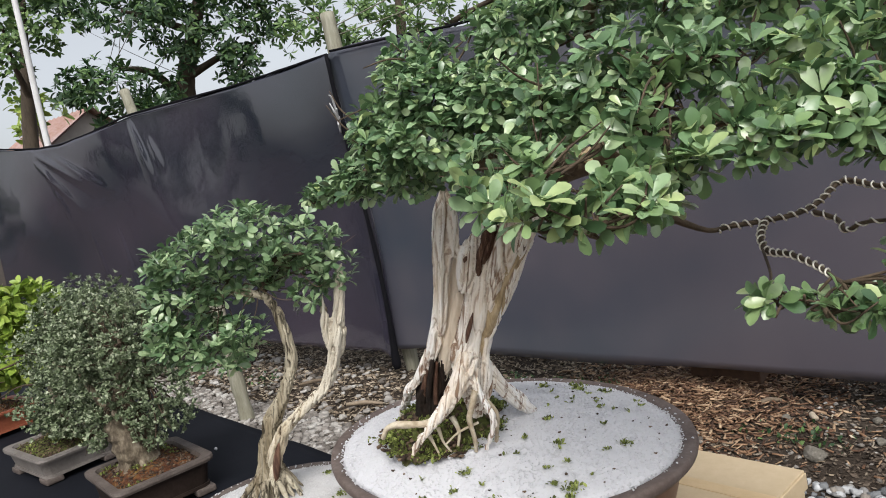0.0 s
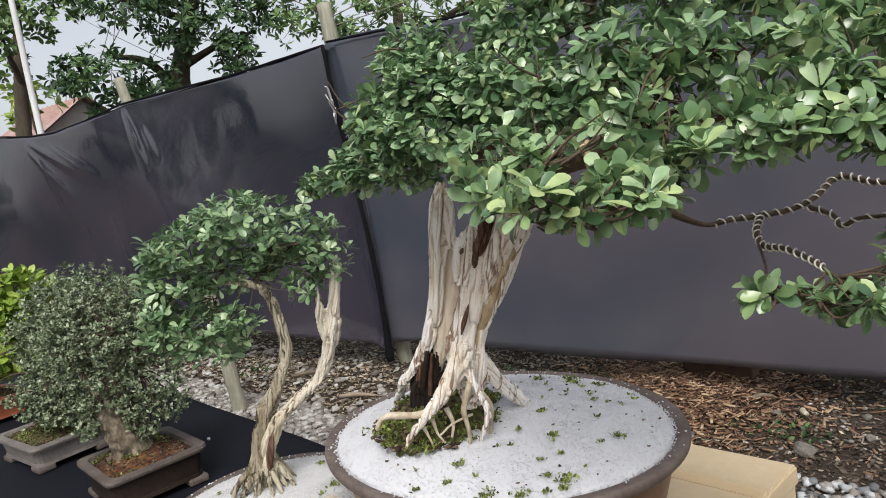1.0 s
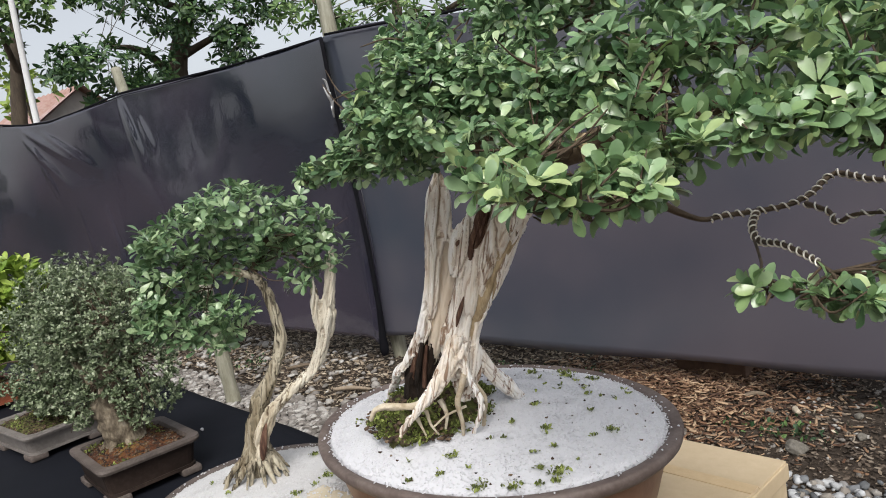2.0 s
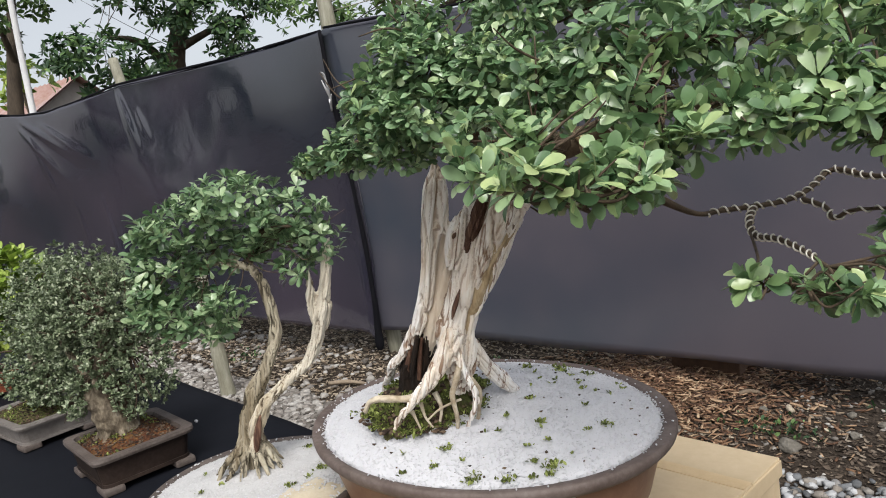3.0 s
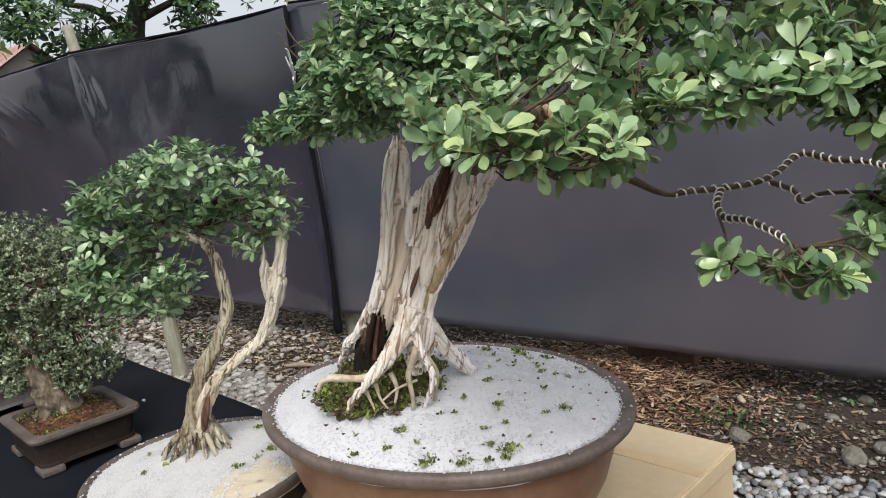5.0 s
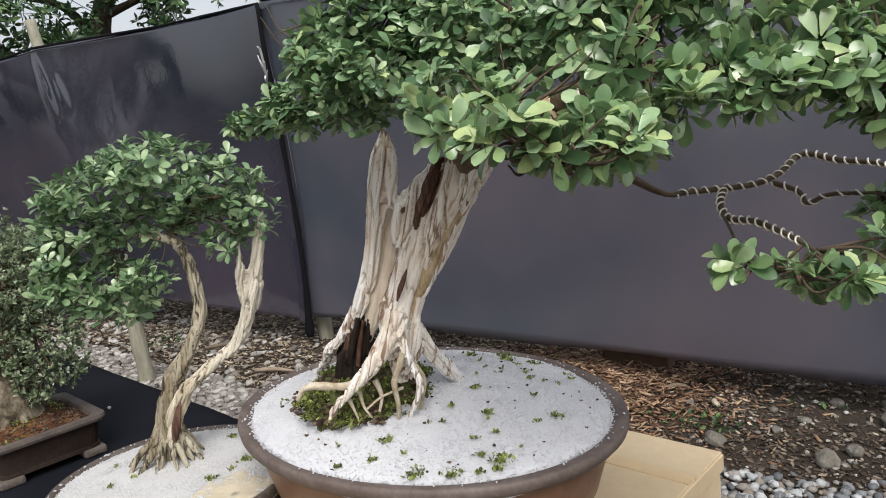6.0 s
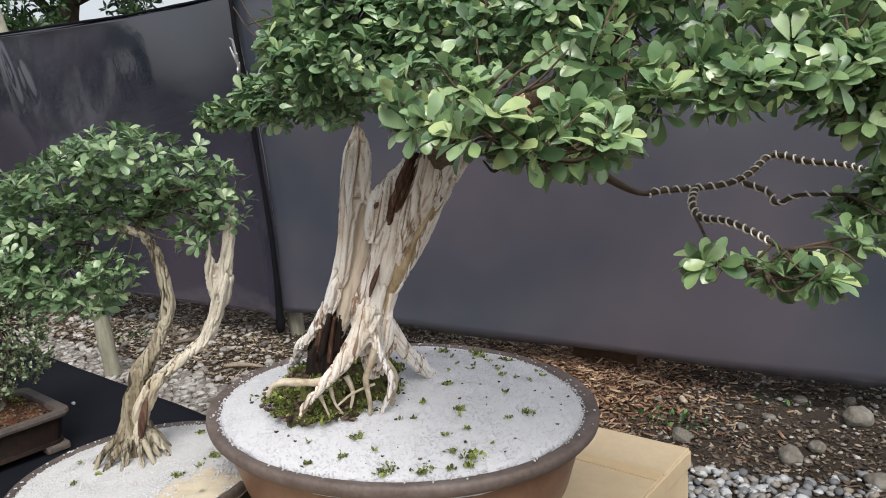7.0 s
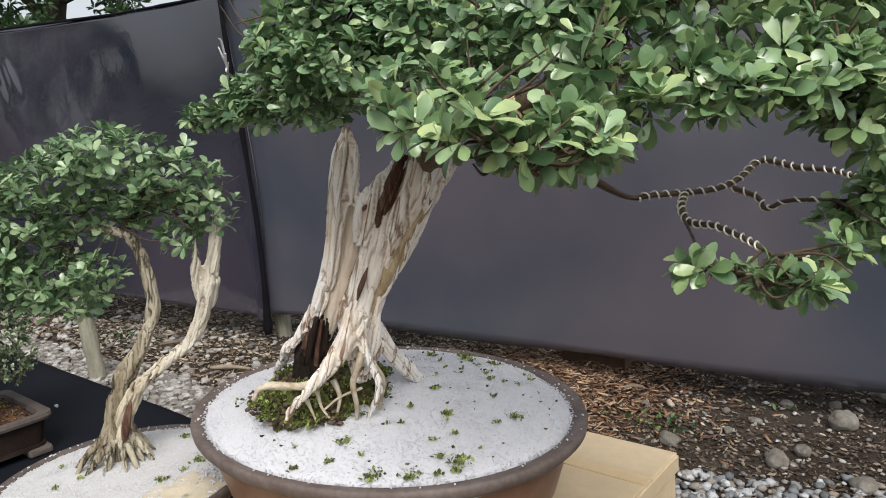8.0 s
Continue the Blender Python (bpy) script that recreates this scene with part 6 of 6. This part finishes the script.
far_tree("broadleaf_tree", [(-9.75, 4.5, -0.1, 0.22), (-9.85, 4.46, 1.5, 0.18), (-9.89, 4.46, 3.0, 0.14), (-9.6, 4.67, 3.9, 0.10), (-9.25, 4.9, 4.8, 0.05)],
         [[(-9.88, 4.46, 2.9, 0.07), (-9.4, 3.9, 3.3, 0.05), (-8.9, 3.2, 3.3, 0.02)], [(-9.8, 4.5, 3.3, 0.06), (-9.3, 4.9, 3.5, 0.04), (-9.0, 5.3, 3.6, 0.02)], [(-9.6, 4.67, 3.9, 0.06), (-9.3, 4.0, 4.0, 0.04), (-8.95, 3.5, 4.0, 0.02)]],
         T1_PADS, 201, 95, 0.115, M_LEAF_TREE, LONG, "dark leafy broadleaf tree beyond the black fence")
T2_PADS = [(-11.13, 3.18, 4.42, 0.53, 0.37, 0.34), (-11.41, 2.72, 3.74, 0.24, 0.17, 0.39), (-10.32, 2.47, 4.16, 0.27, 0.19, 0.53), (-11.08, 3.02, 4.9, 0.7, 0.41, 0.3)]
far_tree("broadleaf_tree", [(-11.3, 2.6, -0.1, 0.15), (-11.3, 2.6, 2.0, 0.12), (-11.2, 2.8, 3.6, 0.08), (-11.1, 3.0, 4.8, 0.03)],
         [[(-11.2, 2.8, 3.4, 0.05), (-10.8, 2.6, 3.9, 0.03), (-10.4, 2.5, 4.2, 0.015)]], T2_PADS, 211, 80, 0.10, M_LEAF_LIGHT, OVAL, "lighter green tree behind the fence")
T3_PADS = [(-4.77, 3.32, 2.75, 0.24, 0.17, 0.19), (-4.55, 3.65, 2.65, 0.29, 0.2, 0.17), (-4.23, 4.04, 2.6, 0.29, 0.2, 0.17), (-5.31, 3.43, 2.76, 0.13, 0.09, 0.21), (-3.91, 4.33, 2.65, 0.34, 0.24, 0.19), (-4.73, 4.15, 2.89, 0.42, 0.29, 0.2), (-4.82, 3.66, 2.55, 0.25, 0.14, 0.15), (-3.3, 4.6, 2.7, 0.5, 0.3, 0.25), (-2.3, 4.8, 2.7, 0.5, 0.3, 0.3)]
far_tree("slender_leaf_tree", [(-4.6, 4.1, -0.1, 0.08), (-4.6, 4.1, 1.5, 0.07), (-4.55, 4.05, 2.4, 0.05), (-4.5, 4.1, 3.1, 0.02)],
         [[(-4.58, 4.08, 2.1, 0.04), (-4.7, 3.7, 2.5, 0.025), (-4.8, 3.4, 2.75, 0.012)], [(-4.58, 4.08, 2.2, 0.04), (-4.1, 4.2, 2.5, 0.025), (-3.3, 4.5, 2.65, 0.012)]],
         T3_PADS, 221, 150, 0.07, M_LEAF_LIGHT, LONG, "slender-leaved green tree close behind the fence")
shrub_pads = [(-12.41, 3.14, 3.42, 0.36, 0.29, 0.25), (-12.45, 3.0, 3.1, 0.2, 0.2, 0.2)]
far_tree("yellow_shrub", [(-12.4, 3.2, -0.1, 0.06), (-12.4, 3.2, 1.6, 0.05), (-12.4, 3.2, 3.3, 0.02)], [[(-12.4, 3.2, 2.4, 0.03), (-12.3, 3.1, 2.9, 0.02), (-12.4, 3.1, 3.4, 0.01)]], shrub_pads, 231, 40, 0.16, M_LEAF_LIME, OVAL, "yellow-green shrub beside the far house")

house = thing("house", pose(-14.26, 3.76, 0, 0, 0, 18), "small far house with rusty sheet roof", "house")
part("wall", box_mesh("wall", (-0.75, -1.0, -0.1), (0.75, 1.0, 2.85), M_WALL, 0.01), house)


def roof_mesh():
    verts, faces = [], []
    n = 48
    for side in (-1, 1):
        o = len(verts)
        for i in range(n + 1):
            x = -0.9 + 1.8 * i / n
            w = 0.02 * math.sin(i * math.pi / 2)
            verts += [(x, side * 1.25, 2.75 + w), (x, 0, 3.6 + w), (x, side * 1.25, 2.72 + w), (x, 0, 3.57 + w)]
        for i in range(n):
            a = o + 4 * i
            faces += [(a, a + 4, a + 5, a + 1), (a + 2, a + 3, a + 7, a + 6), (a, a + 2, a + 6, a + 4)]
    return mesh_of("roof", verts, faces, M_ROOF, False)


part("roof", roof_mesh(), house, "corrugated rusty roof sheets")
gable = mesh_of("gable", [(0.74, -1.0, 2.85), (0.74, 1.0, 2.85), (0.74, 0, 3.55), (0.68, -1.0, 2.85), (0.68, 1.0, 2.85), (0.68, 0, 3.55)], [(0, 1, 2), (5, 4, 3), (0, 2, 5, 3), (1, 4, 5, 2), (0, 3, 4, 1)], M_WALL, False)
part("gable", gable, house)
part("window", box_mesh("window", (0.745, -0.5, 1.2), (0.77, 0.4, 2.1), M_POT_D, 0.004), house, "dark window opening")
pole = tagged(new("utility_pole", mesh_of("utility_pole", *tube([(0, 0, -0.1, 0.04), (0.06, 0.0, 2.5, 0.035), (0.16, 0, 3.6, 0.032), (0.2, 0, 4.6, 0.03)], 12, 30), M_PIPE)), "thin white painted pole beyond the fence", "pole")
pole.matrix_basis = pose(-8.77, 2.08, 0)


# unseen tree copies added on the near side, to darken the glossy sheet's reflections
for ob in [o for o in scene.objects if o.name.startswith("broadleaf_tree") and not o.parent][:1]:
    for x, y, turn, size in ((-13.0, -16.0, 150, 1.45), (-4.0, -13.5, 200, 1.0), (-17.0, -9.0, 80, 0.6), (4.0, -12.0, 20, 1.0), (-19.0, -4.0, 40, 0.6), (-15.0, -6.5, 260, 0.9), (-17.5, -11.5, 310, 0.85)):
        copy_thing(ob, pose(x, y, 0, 0, 0, turn) @ Matrix.Scale(size, 4))
